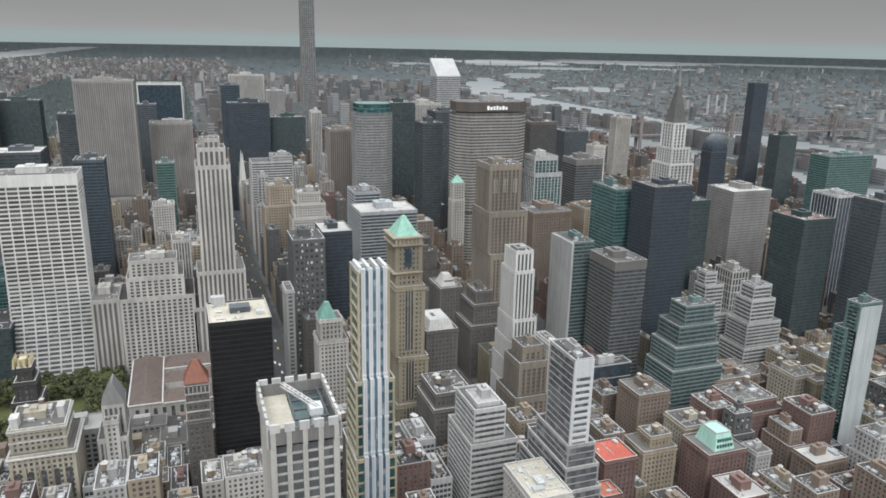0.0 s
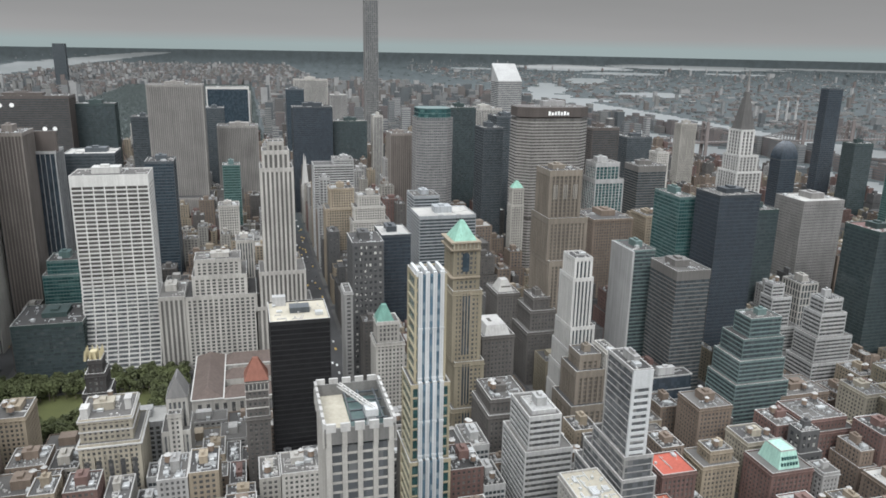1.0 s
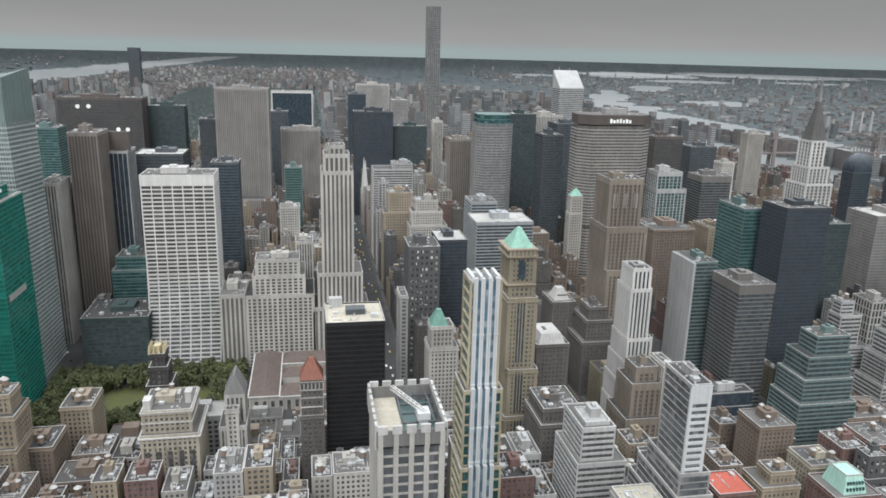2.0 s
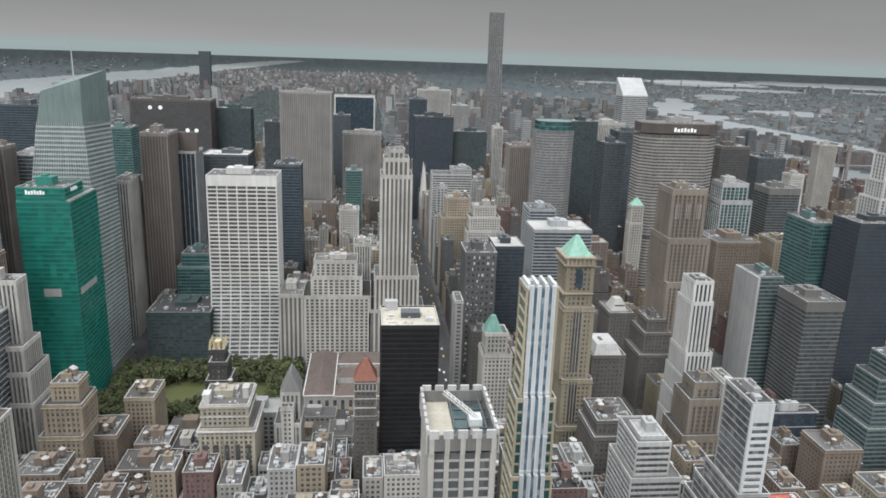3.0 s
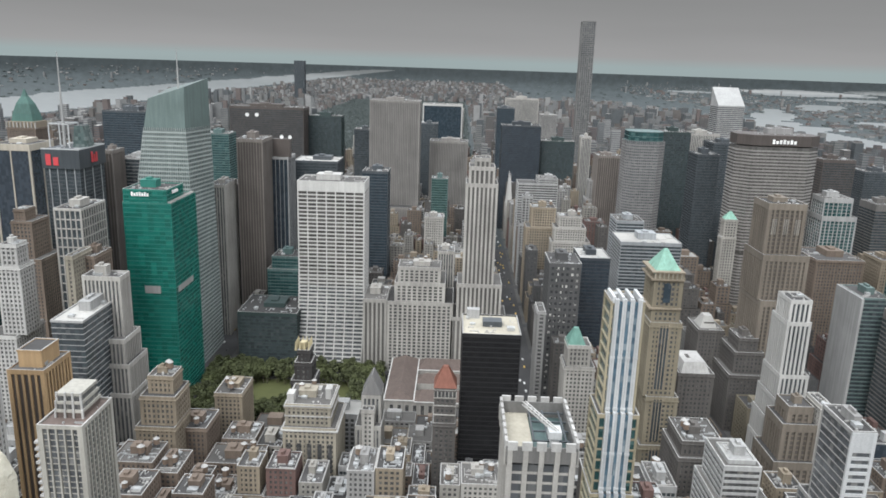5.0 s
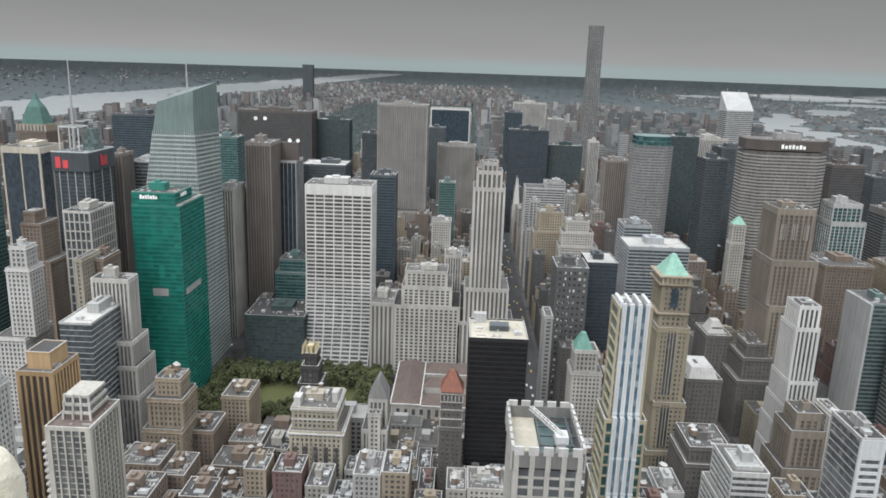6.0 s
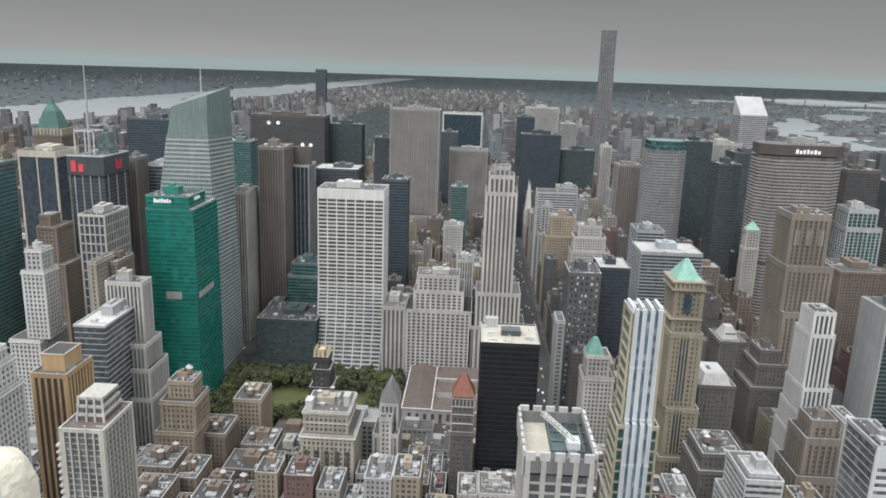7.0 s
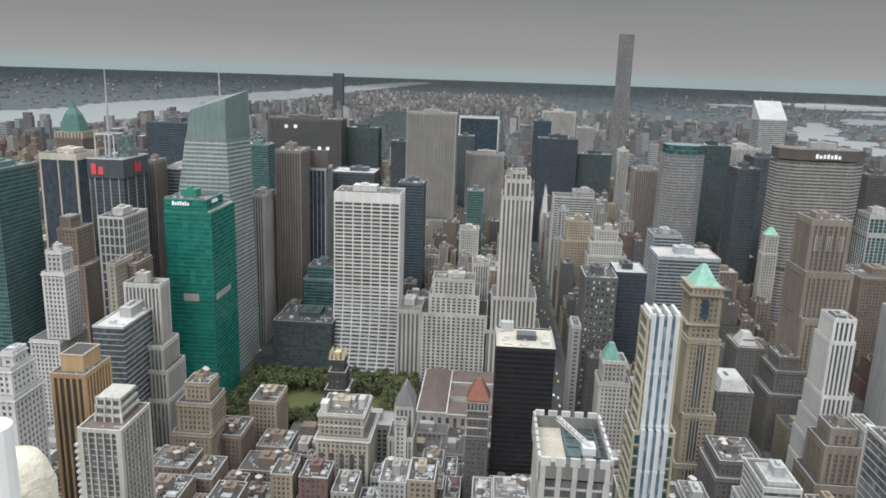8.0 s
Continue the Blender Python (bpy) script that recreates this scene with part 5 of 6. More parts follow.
pyramid(pale_mansard, -11, 11, -16, 16, pale_mansard["top"] - 1, pale_mansard["top"] + 6.5, COPING, 0.75, "mansard_roof", "pale mansard roof")
pyramid(domed_block, -8, 8, -10, 10, domed_block["top"] - 1, domed_block["top"] + 10, WHITE_ROOF, 0.45, "hipped_dome", "white hipped dome")
red_cap = tower("office_tower", "dark ornate brick building with red clay pyramid roof", "masonry_dark", [(-5.2, 11.2, 496, 514, 68), (-4.6, 10.6, 496.6, 513.4, 95.5)], house=False, clutter=0, cornice=True)
pyramid(red_cap, -8.2, 8.2, -9.0, 9.0, 95.0, 108.5, surface("red_clay_tile", (0.18, 0.062, 0.036), 0.8, 0.4), 0.2, "tile_roof", "red clay tile pyramid roof")
for k in range(6):
    x = -6.6 + 2.64 * k
    piece("arch_opening", box_mesh("arch_opening", [(x - .8, x + .8, -8.9, -8.1, 88.5, 91.6), (x - .5, x + .5, -8.9, -8.1, 91.6, 92.2)], G_ROOM), red_cap, "dark arched loggia opening")
    piece("arch_pier", box_mesh("arch_pier", [(x + 1.0, x + 1.6, -9.2, -8.1, 87.5, 92.6)], PALE_STONE), red_cap)
for z in (74.0, 81.0, 87.0, 92.8):
    piece("belt_course", box_mesh("belt_course", [(-7.9, 7.9, -9.0, 8.8, z, z + .7)], PALE_STONE), red_cap)

cl = cornice_loft
for k in range(5):
    x = -14.5 + 7.2 * k
    piece("giant_bay", box_mesh("giant_bay", [(x - 1.5, x + 1.5, -21.5, -20, cl["top"] - 50, cl["top"] - 28)], G_ROOM), cl, "tall dark window bay")
    piece("bay_frame", box_mesh("bay_frame", [(x - 2.9, x - 2.2, -22, -20, cl["top"] - 54, cl["top"] - 24)], CREAM), cl)
for z, o in ((66.2, 1.4), (82.6, .9), (75.0, .5)):
    w, dpt = (18.6, 21.0) if z < 70 else (15.9, 17.0)
    piece("cornice_ledge", box_mesh("cornice_ledge", [(-w - o, w + o, -dpt - o, dpt + o, z, z + .9)] if z < 70 else [(-17.6 - o + 0.0, 14.4 + o, -16.8 - o, 17.2 + o, z, z + .8)], COPING), cl, "pale projecting cornice")
for x0, x1, y0, y1, h in ((-16.5, -12.0, -14, -6, 6.5), (9.0, 13.0, -6, 2, 7.5), (-6, 4, 2, 9, 3.0)):
    piece("roof_house", box_mesh("roof_house", [(x0, x1, y0, y1, cl["top"] - 1, cl["top"] + h - 1), (x0 - .3, x1 + .3, y0 - .3, y1 + .3, cl["top"] + h - 1, cl["top"] + h - .6)], COPING), cl, "white roof house")
cr = cream_roof_tower
piece("plant_screen", box_mesh("plant_screen", [(-6, 8, -4, 6, cr["top"] - 1, cr["top"] + 3)], CHARCOAL), cr, "dark roof plant screen")
piece("roof_room", box_mesh("roof_room", [(-17.5, -8, 13, 19, cr["top"] - 1, cr["top"] + 6)], LIGHTGREY), cr, "pale roof room")
bl = brown_setback_tower
for k in range(3):
    x = -16 + 10.2 * k
    for s in (-1.6, 0, 1.6):
        piece("tall_window", box_mesh("tall_window", [(x + s - .3, x + s + .3, -15.0, -14, bl["top"] - 28, bl["top"] - 14)], LIMESTONE), bl, "pale tall window tracery")

lawn = tagged(new("park_lawn", box_mesh("park_lawn", [(-200, -80, 640, 706, 0.15, 0.35)], LAWN)), "green park lawn", "lawn", kind="structure")
TAKEN.append((-238, -60, 608, 732))
TAKEN.append((-240, 66, 722, 762))


def crown_mesh(seed, n=420, r=4.6, h=8.5):
    """A crown of many small leaf clumps, thinner and gappier at the rim."""
    g = random.Random(seed)
    verts, faces = [], []
    lobes = [(g.uniform(-.5, .5) * r, g.uniform(-.5, .5) * r, g.uniform(-.25, .35) * h, g.uniform(.45, .75)) for _ in range(7)]
    for _ in range(n):
        lx, ly, lz, lr = g.choice(lobes)
        u, v = g.uniform(0, math.tau), g.uniform(-1, 1)
        s = math.sqrt(1 - v * v)
        d = lr * g.uniform(.75, 1.05)
        c = Vector((lx + math.cos(u) * s * d * r * .8, ly + math.sin(u) * s * d * r * .8, 8.5 + lz + v * d * h * .42))
        q = Euler((g.uniform(-.9, .9), g.uniform(-.9, .9), g.uniform(0, 6.3))).to_matrix()
        a = g.uniform(.45, .95)
        o = len(verts)
        verts += [tuple(c + q @ Vector(p)) for p in ((-a, -a * .6, 0), (a, -a * .6, .1), (a * .8, a * .7, 0), (-a * .7, a * .6, .15))]
        faces.append((o, o + 1, o + 2, o + 3))
    return mesh_of("crown", verts, faces, LEAF)


def trunk_mesh(seed):
    g = random.Random(seed)
    seg = [(math.cos(i * math.tau / 7), math.sin(i * math.tau / 7)) for i in range(7)]
    parts_ = [prism("t", [(.32 * a, .32 * b) for a, b in seg], 0, 6.5, BARK, [(.2 * a, .2 * b) for a, b in seg])]
    for k in range(4):
        an = k * 1.6 + g.uniform(0, .5)
        dx, dy = 2.4 * math.cos(an), 2.4 * math.sin(an)
        parts_.append(prism("l", [(.14 * a, .14 * b) for a, b in seg], 5, 9.5, BARK, [(dx + .05 * a, dy + .05 * b) for a, b in seg]))
    return joined("trunk", parts_, BARK)


CROWNS, TRUNKS = [crown_mesh(k) for k in range(4)], [trunk_mesh(k) for k in range(2)]


def tree(x, y, z=0.15, s=1.0, group="park trees"):
    t = thing("tree", x, y, z, "green plane tree in full summer leaf", "tree", group)
    t.scale = (s, s, s * rnd.uniform(.9, 1.15))
    t.rotation_euler = (0, 0, rnd.uniform(0, 6.3))
    piece("trunk", rnd.choice(TRUNKS), t)
    piece("crown", rnd.choice(CROWNS), t)
    return t


for ix in range(24):
    for iy in range(16):
        x, y = -233 + 7.3 * ix + rnd.uniform(-2, 2), 611 + 7.6 * iy + rnd.uniform(-2, 2)
        if -190 < x < -92 and 638 < y < 692:
            continue
        if rnd.random() < 0.94:
            tree(x, y, s=rnd.uniform(.95, 1.35))

# ---- near ledge of the observation tower ----
deck = thing("observation_tower", 5, -5, 0, "limestone tower with set-back ledge below the lookout", "skyscraper")
piece("shaft", box_mesh("shaft", [(-25, 25, -30, 22.4, 0, 317.0), (-9, -1.6, 22.4, 26.9, 280, 314.6)], PALE_STONE), deck)
TAKEN.append((-60, 70, -70, 45))


def finial():
    """A weathered limestone finial with a rounded top on the ledge."""
    t = thing("stone_finial", 1.86, 21.27, 314.6, "weathered cream limestone finial on the tower ledge", "finial")
    bm = bmesh.new()
    prof = [(0.0, 0.28), (0.25, 0.28), (0.27, 0.22), (1.0, 0.22), (1.25, 0.215), (1.40, 0.185), (1.47, 0.13), (1.5, 0.0)]
    rings = []
    for z, r in prof:
        rings.append([bm.verts.new((r * math.cos(a * math.tau / 28), 0.8 * r * math.sin(a * math.tau / 28), z)) for a in range(28)] if r else [bm.verts.new((0, 0, z))])
    for a, b in zip(rings, rings[1:]):
        for i in range(28):
            j = (i + 1) % 28
            bm.faces.new((a[i], a[j], b[j], b[i]) if len(b) > 1 else (a[i], a[j], b[0]))
    for v in bm.verts:
        v.co += Vector((1, 1, .6)) * 0.018 * noise.noise(v.co * 7)
    me = bpy.data.meshes.new("finial")
    bm.to_mesh(me)
    bm.free()
    me.materials.append(surface("weathered_limestone", (0.62, 0.58, 0.46), 0.9, 0.5, 0.1, 9.0, 0.0, 0, 0.8))
    me.shade_smooth()
    piece("stone", me, t)


finial()
post = thing("fence_post", 2.07, 20.75, 314.6, "white painted steel fence post on the ledge", "post")
piece("upright", prism("upright", [(.12 * math.cos(a), .12 * math.sin(a)) for a in [k * math.tau / 16 for k in range(16)]], 0, 1.95, surface("white_paint", (0.82, 0.83, 0.8), 0.4, 0.1, 0.0)), post)
piece("base_plate", box_mesh("base_plate", [(-.16, .16, -.16, .16, 0, .03)], DUCT), post)

# ---- streets and ordinary buildings ----
AVENUES = [(-1680, 15), (-1395, 15), (-1110, 15), (-825, 15), (-536, 15), (-247, 15), (81, 15), (245, 12), (409, 21), (574, 11), (737, 15), (965, 15), (1200, 15)]


def street_y(n):
    """The middle of a numbered street."""
    y = (n - 33.5) * 80.5
    return y * float(np.interp(y, [0, 900, 1500], [1.055, 1.055, 1.0]))


def free(x0, x1, y0, y1, m=1.5):
    return all(x1 + m < a or x0 - m > b or y1 + m < c or y0 - m > d for a, b, c, d in TAKEN)


KINDS = ["masonry_tan", "masonry_tan", "masonry_brown", "masonry_dark", "masonry_brown", "masonry_brown", "masonry_dark", "masonry_dark", "masonry_red", "masonry_grey", "masonry_limestone", "masonry_pale", "grey_bands", "dark_lit"]
EAST_KINDS = ["masonry_tan", "masonry_brown", "masonry_brown", "masonry_brown", "masonry_dark", "masonry_dark", "masonry_red", "masonry_red", "masonry_ochre", "dark_lit", "masonry_grey"]
WORDS = {"masonry_ochre": "ochre brick", "masonry_cream": "cream brick", "masonry_tan": "tan brick", "masonry_brown": "brown brick", "masonry_red": "red brick", "masonry_grey": "grey concrete", "masonry_limestone": "limestone",
         "masonry_pale": "pale stone", "white_bands": "white banded", "grey_bands": "grey banded", "dark_lit": "dark stone", "masonry_dark": "weathered dark stone"}
near_lots, far_lots = [], []


def lots():
    g = random.Random(21)
    for n in range(35, 60):
        ya, yb = street_y(n) + 9, street_y(n + 1) - 9
        if n in (42,):
            ya += 6
        for (xa, wa), (xb, wb) in zip(AVENUES, AVENUES[1:]):
            side = 8 if n < 40 else 30
            x0, x1 = xa + min(wa, side) + 4, xb - min(wb, side) - 4
            if -0.78 * ya > x1 + 60 or 1.35 * ya + 150 < x0:
                continue
            mid = (ya + yb) / 2
            for c, d in ((ya + 3, mid - .6), (mid + .6, yb - 3)):
                x = x0
                while x < x1 - 8:
                    w = min(g.uniform(18, 40) if 470 < mid < 640 and x0 < 200 else g.uniform(13, 31) if mid < 640 else g.uniform(12, 29), x1 - x)
                    if x1 - x - w < 8:
                        w = x1 - x
                    edge = x - x0 < 30 or x1 - x - w < 20
                    hi = float(np.interp(mid, [200, 330, 490, 560, 700, 1000, 1300, 2100], [70, 92, 86, 60, 66, 84, 96, 90]))
                    h = hi * g.uniform(.35, 1.0) * (1.2 if edge else 0.85)
                    if g.random() < .05:
                        h *= 1.35
                    if x0 > 230 and mid < 600:
                        h *= .55
                    elif mid < 480:
                        h = hi * g.uniform(.5, .82)
                    elif mid < 640:
                        h = g.uniform(12, 26) if -80 < x < 40 and mid > 520 else g.uniform(18, 42)
                    if x0 > 600:
                        h *= .72
                    back = g.uniform(0, 4)
                    k = g.choice(KINDS if x0 < 230 else EAST_KINDS)
                    ends = (c + (back if c > mid else 0), d - (back if c < mid else 0))
                    tries = [(x, x + w - .6, *ends), (x, x + w * .5, *ends), (x, x + w - .6, c, d - 11), (x, x + w - .6, c + 11, d), (x, x + w * .5, c, d - 11)]
                    plan = next((q for q in tries if free(*q)), None)
                    if plan is None:
                        x += 5
                        continue
                    x = plan[1] + .6
                    near = mid < 640 and -330 < plan[0] < 560 and len(near_lots) < 290
                    (near_lots if near else far_lots).append(((*plan, h), k, g.random()))


lots()
for (a, b, c, d, h), k, q in near_lots:
    tiers = [(a, b, c, d, h)]
    if h > 38 and b - a > 15 and q < .5:
        tiers = [(a, b, c, d, h * .72), (a + 2, b - 2, c + 3, d - 3, h)]
    what = "loft building" if h < 60 else "office block"
    tower(what.replace(" ", "_"), WORDS[k] + " " + what + (" with water tank on a cluttered roof" if q > .45 else " with setback and flat roof"), k, tiers, category="building",
          group="midtown street buildings", clutter=int(12 + 12 * q), tanks=(1 if q > .45 else 0) + (1 if q > .8 else 0), roof=(WHITE_ROOF if q < .07 else TAR if q < .72 else GRAVEL))


def multi_mesh(name, groups):
    """One mesh of many boxes in several materials: groups of (boxes, material)."""
    arrays = [np.array(b, float).reshape(-1, 3, 2) for b, _ in groups]
    b = np.concatenate(arrays)
    lo, size = b[:, None, :, 0], (b[:, :, 1] - b[:, :, 0])[:, None, :]
    verts = (lo + CORNER[None] * size).reshape(-1, 3)
    faces = (QUADS[None] + 8 * np.arange(len(b))[:, None, None]).reshape(-1, 4)
    me = bpy.data.meshes.new(name)
    me.from_pydata(verts.tolist(), [], faces.tolist())
    for _, m in groups:
        me.materials.append(m)
    me.polygons.foreach_set("material_index", np.repeat(np.arange(len(groups)), [6 * len(a) for a in arrays]).astype(np.int32))
    return me


def ordinary_blocks():
    """Street buildings farther off: floor bands, piers, glass, roof decks and roof gear in one mesh."""
    g = random.Random(5)
    walls = {}
    glass, decks, gear = [], {m: [] for m in (TAR, GRAVEL, WHITE_ROOF)}, []
    for (a, b, c, d, h), k, q in far_lots:
        st = dict(STYLES[k])
        st["bay"] = max(st["bay"], 4.2)
        st["pier"] = max(st["pier"], 1.8) if st["pier"] else 0
        tiers = [(a, b, c, d, 0, h)]
        if h > 45 and q < .6 and b - a > 14:
            tiers = [(a, b, c, d, 0, h * .7), (a + 3, b - 3, c + 3, d - 3, h * .7, h)]
        w = walls.setdefault(st["wall"], [])
        for t in tiers:
            fb, par, gl = facade(*t, st)
            x0, x1, y0, y1, z0, z1 = par
            w += fb + [(x0, x1, y0, y0 + .5, z0, z1), (x0, x1, y1 - .5, y1, z0, z1), (x0, x0 + .5, y0 + .5, y1 - .5, z0, z1), (x1 - .5, x1, y0 + .5, y1 - .5, z0, z1)]
            glass.append(gl)
            decks[TAR if q < .45 else GRAVEL if q < .85 else WHITE_ROOF].append((t[0] + .45, t[1] - .45, t[2] + .45, t[3] - .45, t[5] - 1.35, t[5] - 1.0))
        a, b, c, d, _, h = tiers[-1]
        if b - a > 9 and d - c > 9:
            w.append((a + (b - a) * .3, a + (b - a) * .65, c + (d - c) * .35, c + (d - c) * .7, h - 1, h + g.uniform(2, 6)))
        for _ in range(5):
            x, y, s = g.uniform(a + 1.5, b - 4), g.uniform(c + 1.5, d - 4), g.uniform(1.2, 3.2)
            gear.append((x, x + s, y, y + s * .8, h - 1, h - 1 + s * .8))
    groups = [(v, m) for m, v in walls.items()] + [(glass, G_ROOM)] + [(v, m) for m, v in decks.items() if v] + [(gear, DUCT)]
    ob = new("street_buildings", multi_mesh("street_buildings", groups))
    tagged(ob, "dense midtown street buildings of brick, stone and glass", "buildings", kind="stuff")


ordinary_blocks()

# pavements: one raised slab a block
for n in range(35, 60):
    for (xa, wa), (xb, wb) in zip(AVENUES, AVENUES[1:]):
        y = street_y(n)
        if -0.78 * y > xb + 60 or 1.35 * y + 150 < xa:
            continue
        tagged(new("pavement", box_mesh("pavement", [(xa + wa, xb - wb, street_y(n) + 6, street_y(n + 1) - 6, -0.2, 0.15)], PAVING)), "grey concrete pavement of a city block", "pavement", kind="structure")


# ---- cars on the avenues and streets ----
def cars():
    paints = [surface("paint_white", (0.75, 0.75, 0.74), 0.35, 0.05, 0), surface("paint_taxi_yellow", (0.62, 0.40, 0.04), 0.35, 0.05, 0), surface("paint_dark", (0.03, 0.03, 0.035), 0.3, 0.05, 0), surface("paint_silver", (0.4, 0.41, 0.42), 0.35, 0.05, 0)]
    words = ["white", "yellow", "dark", "silver"]
    ring = [(-.9, -2.2), (.9, -2.2), (.9, 2.2), (-.9, 2.2)]
    bodies = [prism("car_body", ring, .1, .82, p, grow(ring, -.08)) for p in paints]
    roofs = [prism("car_cabin", [(-.82, -1.5), (.82, -1.5), (.82, 1.0), (-.82, 1.0)], .8, 1.42, p, [(-.66, -1.1), (.66, -1.1), (.66, .5), (-.66, .5)]) for p in paints]
    g = random.Random(3)
    for x0, lanes, lo, hi, count in ((81, (-9, -5.5, -2, 2, 5.5, 9), 420, 1500, 115), (-247, (-9, -5, 0, 5, 9), 560, 1100, 26), (245, (-6, -2, 2, 6), 480, 900, 18), (409, (-11, -7, 7, 11), 430, 700, 14)):
        for k in range(count):
            c = g.choice((0, 0, 1, 1, 2, 2, 3))
            x, y = x0 + g.choice(lanes), lo + (hi - lo) * (k + g.uniform(.1, .9)) / count
            t = thing("car", x, y, 0.0, words[c] + " car on the city avenue", "car", "cars on the avenues")
            piece("body", bodies[c], t)
            piece("cabin", roofs[c], t)


cars()


# ---- ground, rivers and the far city ----
RIM = 3000.0


def fold(d):
    """Distances past RIM draw together, so that the land runs on to a horizon some 50 km off within the ground sheet."""
    d = np.asarray(d, float)
    r = np.where(d < RIM, d, RIM + 1890 * (1 - np.exp(-(np.maximum(d, RIM) - RIM) / 1890)))
    drop = 318.7 + d * d / 1.48e7
    z = np.where(d < RIM, 0.0, 318.7 - r * drop / d.clip(1))
    z = np.where(d < RIM, 0.0, z - (318.7 - RIM * (318.7 + RIM * RIM / 1.48e7) / RIM) * np.exp(-(d - RIM) / 1200))
    return r, z


def is_water(x, y):
    """Rivers, bays and the sound, in true distances."""
    d, az = math.hypot(x, y), math.degrees(math.atan2(x, y))
    n = noise.noise(Vector((x * .0012, y * .0012, 3))) + .5 * noise.noise(Vector((x * .004, y * .004, 9)))
    if y > -3000 and -3020 + 160 * n < x < -2120 + 60 * n and y < 26000:
        return True
    if -2500 < y < 4300 and 1330 + 14 * n < x < 2080 + 50 * n:
        return not (1560 < x < 1690 and 1250 < y < 4000)
    if 4300 <= y < 5200 and 1500 + 200 * n < x < 2300 + 300 * n:
        return True
    e = math.degrees(math.atan2(318.7 + d * d / 1.48e7, max(d, 1)))
    for a, b, c, f in ((22.6, 3.0, 1.4, .40), (25.6, 2.3, 1.6, .2), (30.5, 3.2, 2.4, .16), (24, 1.4, 4.2, .2), (33, 1.22, 6, .15), (46, 1.12, 9, .07), (28, 1.75, 3, .1), (36, 1.6, 2.5, .06), (17, 1.6, 1.5, .08)):
        if ((az - a) / c) ** 2 + ((e - b) / f) ** 2 < 1 + .8 * n:
            return True
    return False


def ground():
    az = np.concatenate([np.arange(-180, -48, 4.0), np.arange(-48, 66, 0.2), np.arange(66, 180.1, 4.0)])
    d = np.concatenate([[1.0], np.arange(60, 1200, 60), np.arange(1200, 2400, 40), np.arange(2400, 5000, 55), np.geomspace(5000, 56000, 110)])
    r, z = fold(d)
    sa, ca = np.sin(np.radians(az)), np.cos(np.radians(az))
    m = len(az)
    verts = np.stack([np.outer(r, sa), np.outer(r, ca), np.outer(z, np.ones(m))], -1).reshape(-1, 3)
    land, water = [], []
    for i in range(len(d) - 1):
        for j in range(m - 1):
            q = (i * m + j, i * m + j + 1, (i + 1) * m + j + 1, (i + 1) * m + j)
            a, dd = math.radians((az[j] + az[j + 1]) / 2), (d[i] + d[i + 1]) / 2
            wet = az[j] >= -60 and dd > 900 and is_water(dd * math.sin(a), dd * math.cos(a))
            (water if wet else land).append(q[::-1])
    used = lambda fs: mesh_of("sheet", verts.tolist(), fs, LAND)
    g = new("ground", used(land))
    g.data.materials.append(ASPHALT)
    rr = np.repeat(r, m)
    g.data.polygons.foreach_set("material_index", np.array([1 if rr[f[0]] < 1300 else 0 for f in land], np.int32))
    g.location.z = -0.02
    tagged(g, "city ground of asphalt streets and distant hazy land", "ground", kind="structure")
    w = new("water", used(water))
    w.data.materials.clear()
    w.data.materials.append(WATER)
    w.location.z = -0.02
    tagged(w, "pale grey river and bay water", "water", kind="structure")


ground()


def in_park(x, y):
    return -825 < x < 66 and 2060 < y < 6000


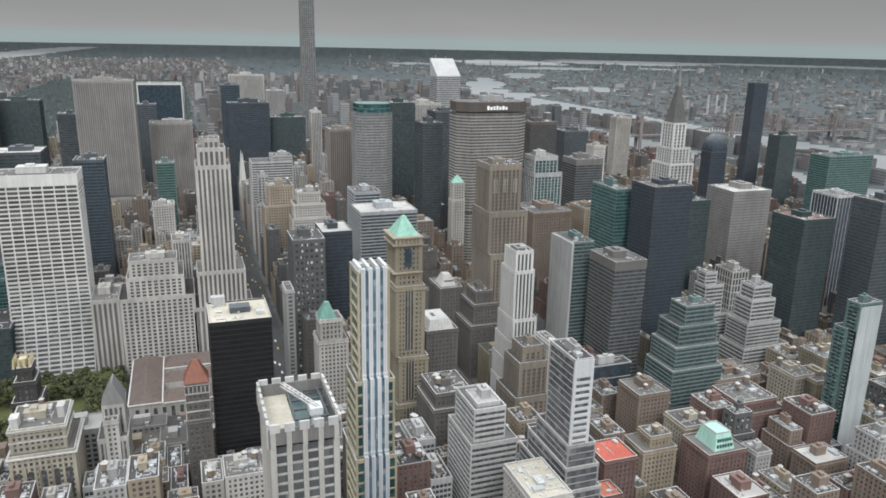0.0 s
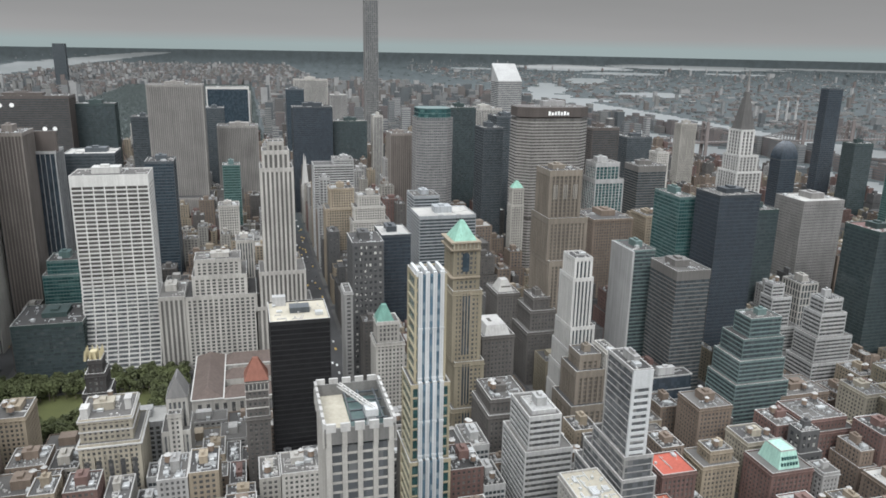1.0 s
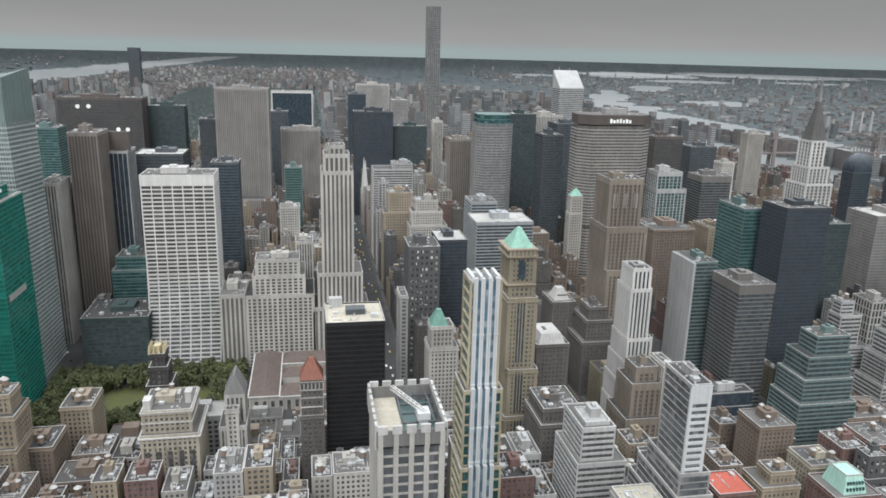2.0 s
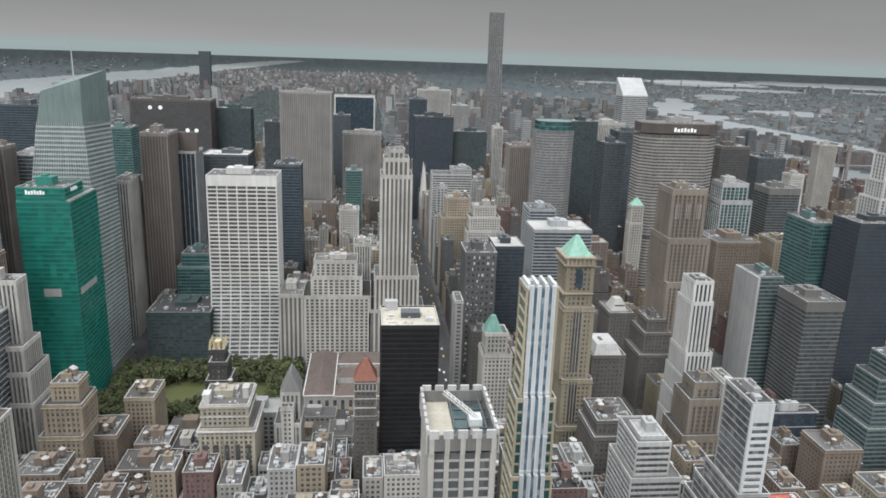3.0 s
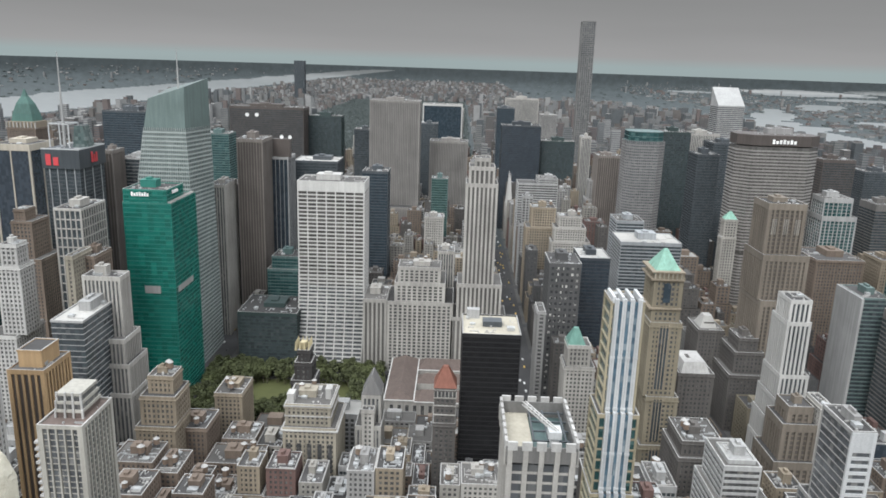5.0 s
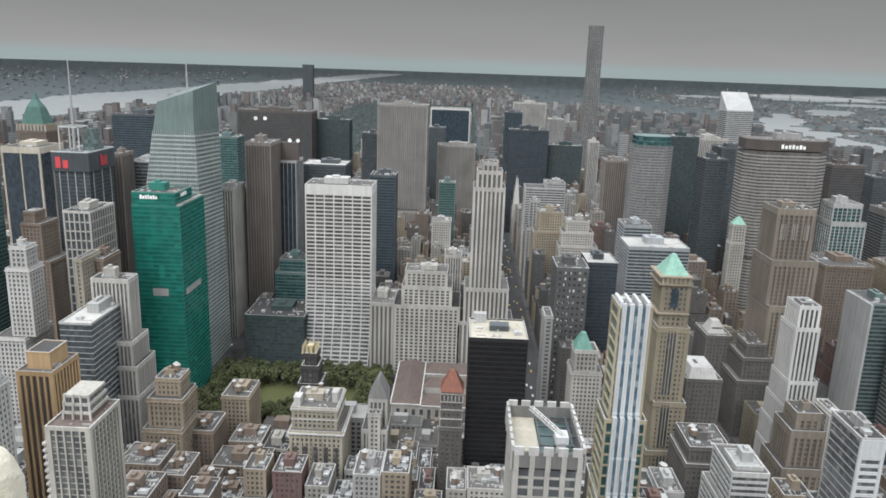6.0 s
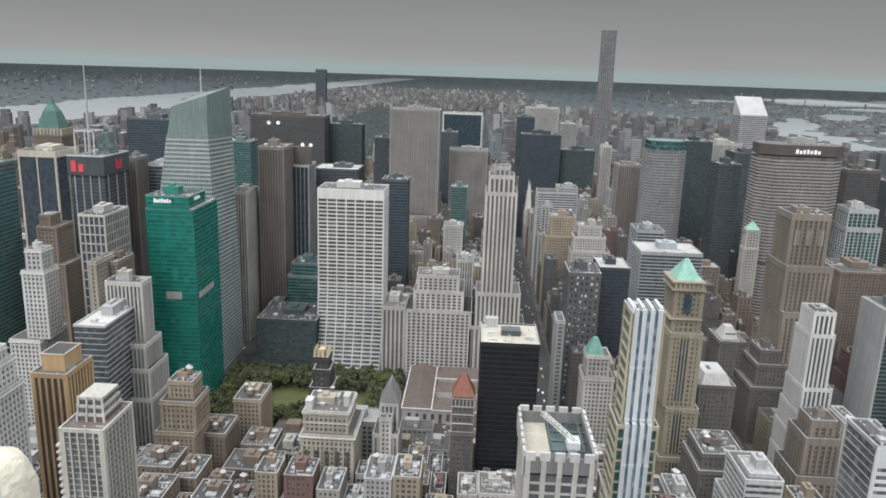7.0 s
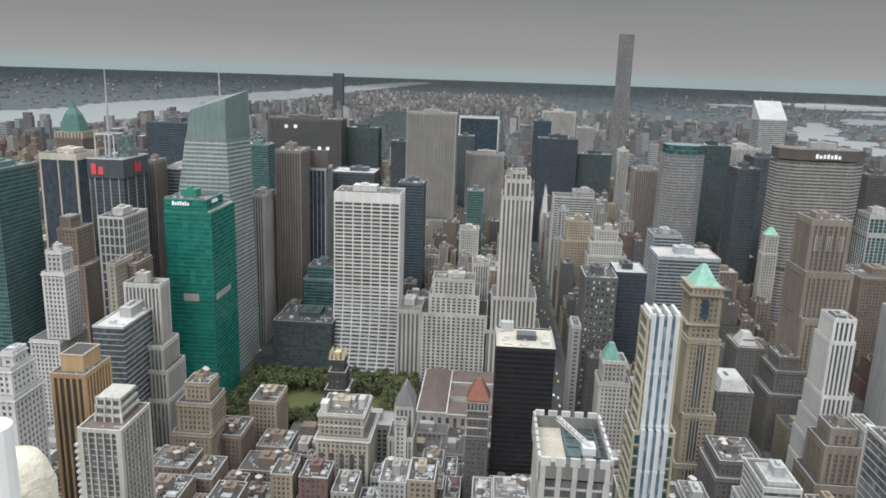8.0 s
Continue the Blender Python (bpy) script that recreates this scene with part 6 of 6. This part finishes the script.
def far_city():
    """Low blocks and scattered towers out to the horizon, each standing on the folded ground."""
    g = random.Random(9)
    # Wall colours are greyed and muted here to carry the distance haze.
    hazed_tones = [surface("far_" + n_, c_, 0.9, 0.3, 0.0) for n_, c_ in (("stone", (0.18, 0.18, 0.172)), ("brown_brick", (0.13, 0.118, 0.11)), ("concrete", (0.17, 0.175, 0.175)), ("red_brick", (0.14, 0.115, 0.108)), ("pale_stone", (0.27, 0.27, 0.265)), ("slate", (0.09, 0.10, 0.105)))]
    groups = {m: [] for m in hazed_tones}
    roofs = {m: [] for m in (TAR, GRAVEL, WHITE_ROOF)}
    bands = []

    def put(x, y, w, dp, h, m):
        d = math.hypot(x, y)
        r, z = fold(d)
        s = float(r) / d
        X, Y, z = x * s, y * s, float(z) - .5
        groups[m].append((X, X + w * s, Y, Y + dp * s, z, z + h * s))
        roofs[TAR if g.random() < .72 else GRAVEL if g.random() < .8 else WHITE_ROOF].append((X + .6 * s, X + (w - .6) * s, Y + .6 * s, Y + (dp - .6) * s, z + h * s - .2, z + h * s + .25))
        if d < 3400 and h > 22:
            for k in range(int(h / 7)):
                bands.append((X - .12, X + w * s + .12, Y - .12, Y + dp * s + .12, z + 4 + 7 * k * s, z + 6.4 + 7 * k * s))

    for _ in range(15000):
        y = 2080 + 9000 * g.random() ** 1.7
        x = g.uniform(-1900, 1300) if y < 6500 else g.uniform(-1900, 600)
        if in_park(x, y) or is_water(x, y):
            continue
        h = g.uniform(14, 42)
        if g.random() < .07:
            h = g.uniform(50, 120) if y < 5200 else g.uniform(40, 70)
        put(x, y, g.uniform(14, 34), g.uniform(14, 30), h, g.choice(hazed_tones))
    for _ in range(9000):
        d = 1500 + 15000 * g.random() ** 1.8
        a = radians(g.uniform(12, 62))
        x, y = d * math.sin(a), d * math.cos(a)
        if x < 2110 or is_water(x, y):
            continue
        big = g.random() < .16
        put(x, y, g.uniform(30, 90) if big else g.uniform(9, 26), g.uniform(20, 60) if big else g.uniform(9, 22), g.uniform(6, 16) if g.random() < .96 else g.uniform(30, 75), g.choice(hazed_tones))
    for _ in range(700):
        d = 3600 + 16000 * g.random() ** 1.6
        a = radians(g.uniform(-50, -9))
        x, y = d * math.sin(a), d * math.cos(a)
        if x > -3400 or is_water(x, y):
            continue
        put(x, y, g.uniform(10, 40), g.uniform(10, 30), g.uniform(6, 20) if g.random() < .95 else g.uniform(30, 80), g.choice(hazed_tones))
    for _ in range(700):
        x, y = g.uniform(-1950, -850), g.uniform(700, 2060)
        if free(x, x + 25, y, y + 25, 6):
            put(x, y, g.uniform(15, 30), g.uniform(15, 28), g.uniform(15, 60), g.choice(hazed_tones))
    for _ in range(620):
        x, y = g.uniform(760, 1290), 950 + 3300 * g.random()
        w, dp = g.uniform(18, 42), g.uniform(18, 34)
        if free(x, x + w, y, y + dp, 3):
            put(x, y, w, dp, g.uniform(15, 50) if y < 2300 else g.uniform(40, 120), g.choice(hazed_tones[:4] + hazed_tones[5:] * 2))
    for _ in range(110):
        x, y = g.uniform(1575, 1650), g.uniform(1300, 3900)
        put(x, y, g.uniform(15, 28), g.uniform(25, 60), g.uniform(20, 60), g.choice(hazed_tones[:4]))
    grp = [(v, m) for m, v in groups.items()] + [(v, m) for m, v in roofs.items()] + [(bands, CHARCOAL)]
    tagged(new("distant_city", multi_mesh("distant_city", grp)), "distant city blocks in haze-muted grey and brown running to the horizon", "buildings", kind="stuff")


far_city()


def far_woods():
    """Tree clumps of the great park and the wooded far shores."""
    g = random.Random(4)
    verts, faces = [], []

    def clump(x, y, rad, hh):
        d = math.hypot(x, y)
        r, z = fold(d)
        s = float(r) / d
        for _ in range(4):
            cx, cy = x * s + g.uniform(-.6, .6) * rad * s, y * s + g.uniform(-.6, .6) * rad * s
            a, h, o = rad * s * g.uniform(.5, .9), hh * s * g.uniform(.6, 1.1), len(verts)
            for k in range(5):
                t = k * math.tau / 5 + g.uniform(-.3, .3)
                verts.append((cx + a * math.cos(t), cy + a * math.sin(t), float(z) + h * g.uniform(.0, .3)))
            for k in range(5):
                t = k * math.tau / 5 + .6
                verts.append((cx + a * .6 * math.cos(t), cy + a * .6 * math.sin(t), float(z) + h * g.uniform(.75, 1)))
            faces.extend([(o + k, o + (k + 1) % 5, o + 5 + (k + 1) % 5, o + 5 + k) for k in range(5)])
            faces.append(tuple(o + 5 + k for k in range(5)))

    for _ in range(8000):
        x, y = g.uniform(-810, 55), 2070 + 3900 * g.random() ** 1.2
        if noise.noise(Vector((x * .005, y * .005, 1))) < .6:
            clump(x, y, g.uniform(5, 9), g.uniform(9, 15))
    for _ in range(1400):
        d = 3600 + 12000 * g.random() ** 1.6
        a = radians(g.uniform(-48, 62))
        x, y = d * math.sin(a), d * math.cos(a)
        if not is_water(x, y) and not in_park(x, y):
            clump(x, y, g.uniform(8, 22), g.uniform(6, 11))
    # Bluish grey-green: the air's haze is mixed into the leaf colour.
    tagged(new("woods", mesh_of("woods", verts, faces, surface("hazy_foliage", (0.062, 0.078, 0.075), 0.9, 0.5, 0.0, 0.05))), "haze-greyed green tree canopy of distant parks and shores", "woods", kind="stuff")


far_woods()

# ---- river bridge and power station stacks ----
BRIDGE_STEEL = surface("weathered_bridge_steel", (0.15, 0.128, 0.12), 0.7)
bridge = thing("river_bridge", 1250, 2060, 0, "grey steel cantilever truss bridge over the river", "bridge")
piece("deck", box_mesh("deck", [(0, 1150, -13, 13, 38, 42)], BRIDGE_STEEL), bridge)
for x in (150, 510, 700, 960):
    piece("bridge_tower", box_mesh("bridge_tower", [(x - 5, x + 5, y - 2.5, y + 2.5, 0, 105) for y in (-12, 12)] + [(x - 4, x + 4, -12, 12, z, z + 3) for z in (60, 80, 98)], BRIDGE_STEEL), bridge)
    mast("finial", bridge, x, -12, 105, 116, 1.5, BRIDGE_STEEL)
truss = []
for y in (-12, 12):
    for k in range(96):
        x = 12 * k
        near = min(abs(x - p) for p in (150, 510, 700, 960))
        top = 42 + 12 + 40 * max(0, 1 - near / 150) ** 1.5
        truss.append((x - .7, x + .7, y - .7, y + .7, 42, top))
        truss.append((x, x + 12, y - .9, y + .9, top - 1.2, top + 1.2))
piece("truss", box_mesh("truss", truss, BRIDGE_STEEL), bridge)
for k, x in enumerate((2338, 2386, 2436)):
    s = thing("smokestack", x, 2900, 0, "tall pale power station smokestack with red top", "smokestack", "power station stacks")
    c16 = [(math.cos(a * math.tau / 16), math.sin(a * math.tau / 16)) for a in range(16)]
    piece("shaft", prism("shaft", [(6 * a, 6 * b) for a, b in c16], 0, 108, LIGHTGREY, [(4 * a, 4 * b) for a, b in c16]), s)
    piece("red_top", prism("red_top", [(4.2 * a, 4.2 * b) for a, b in c16], 108, 122, CLAY, [(3.9 * a, 3.9 * b) for a, b in c16]), s)
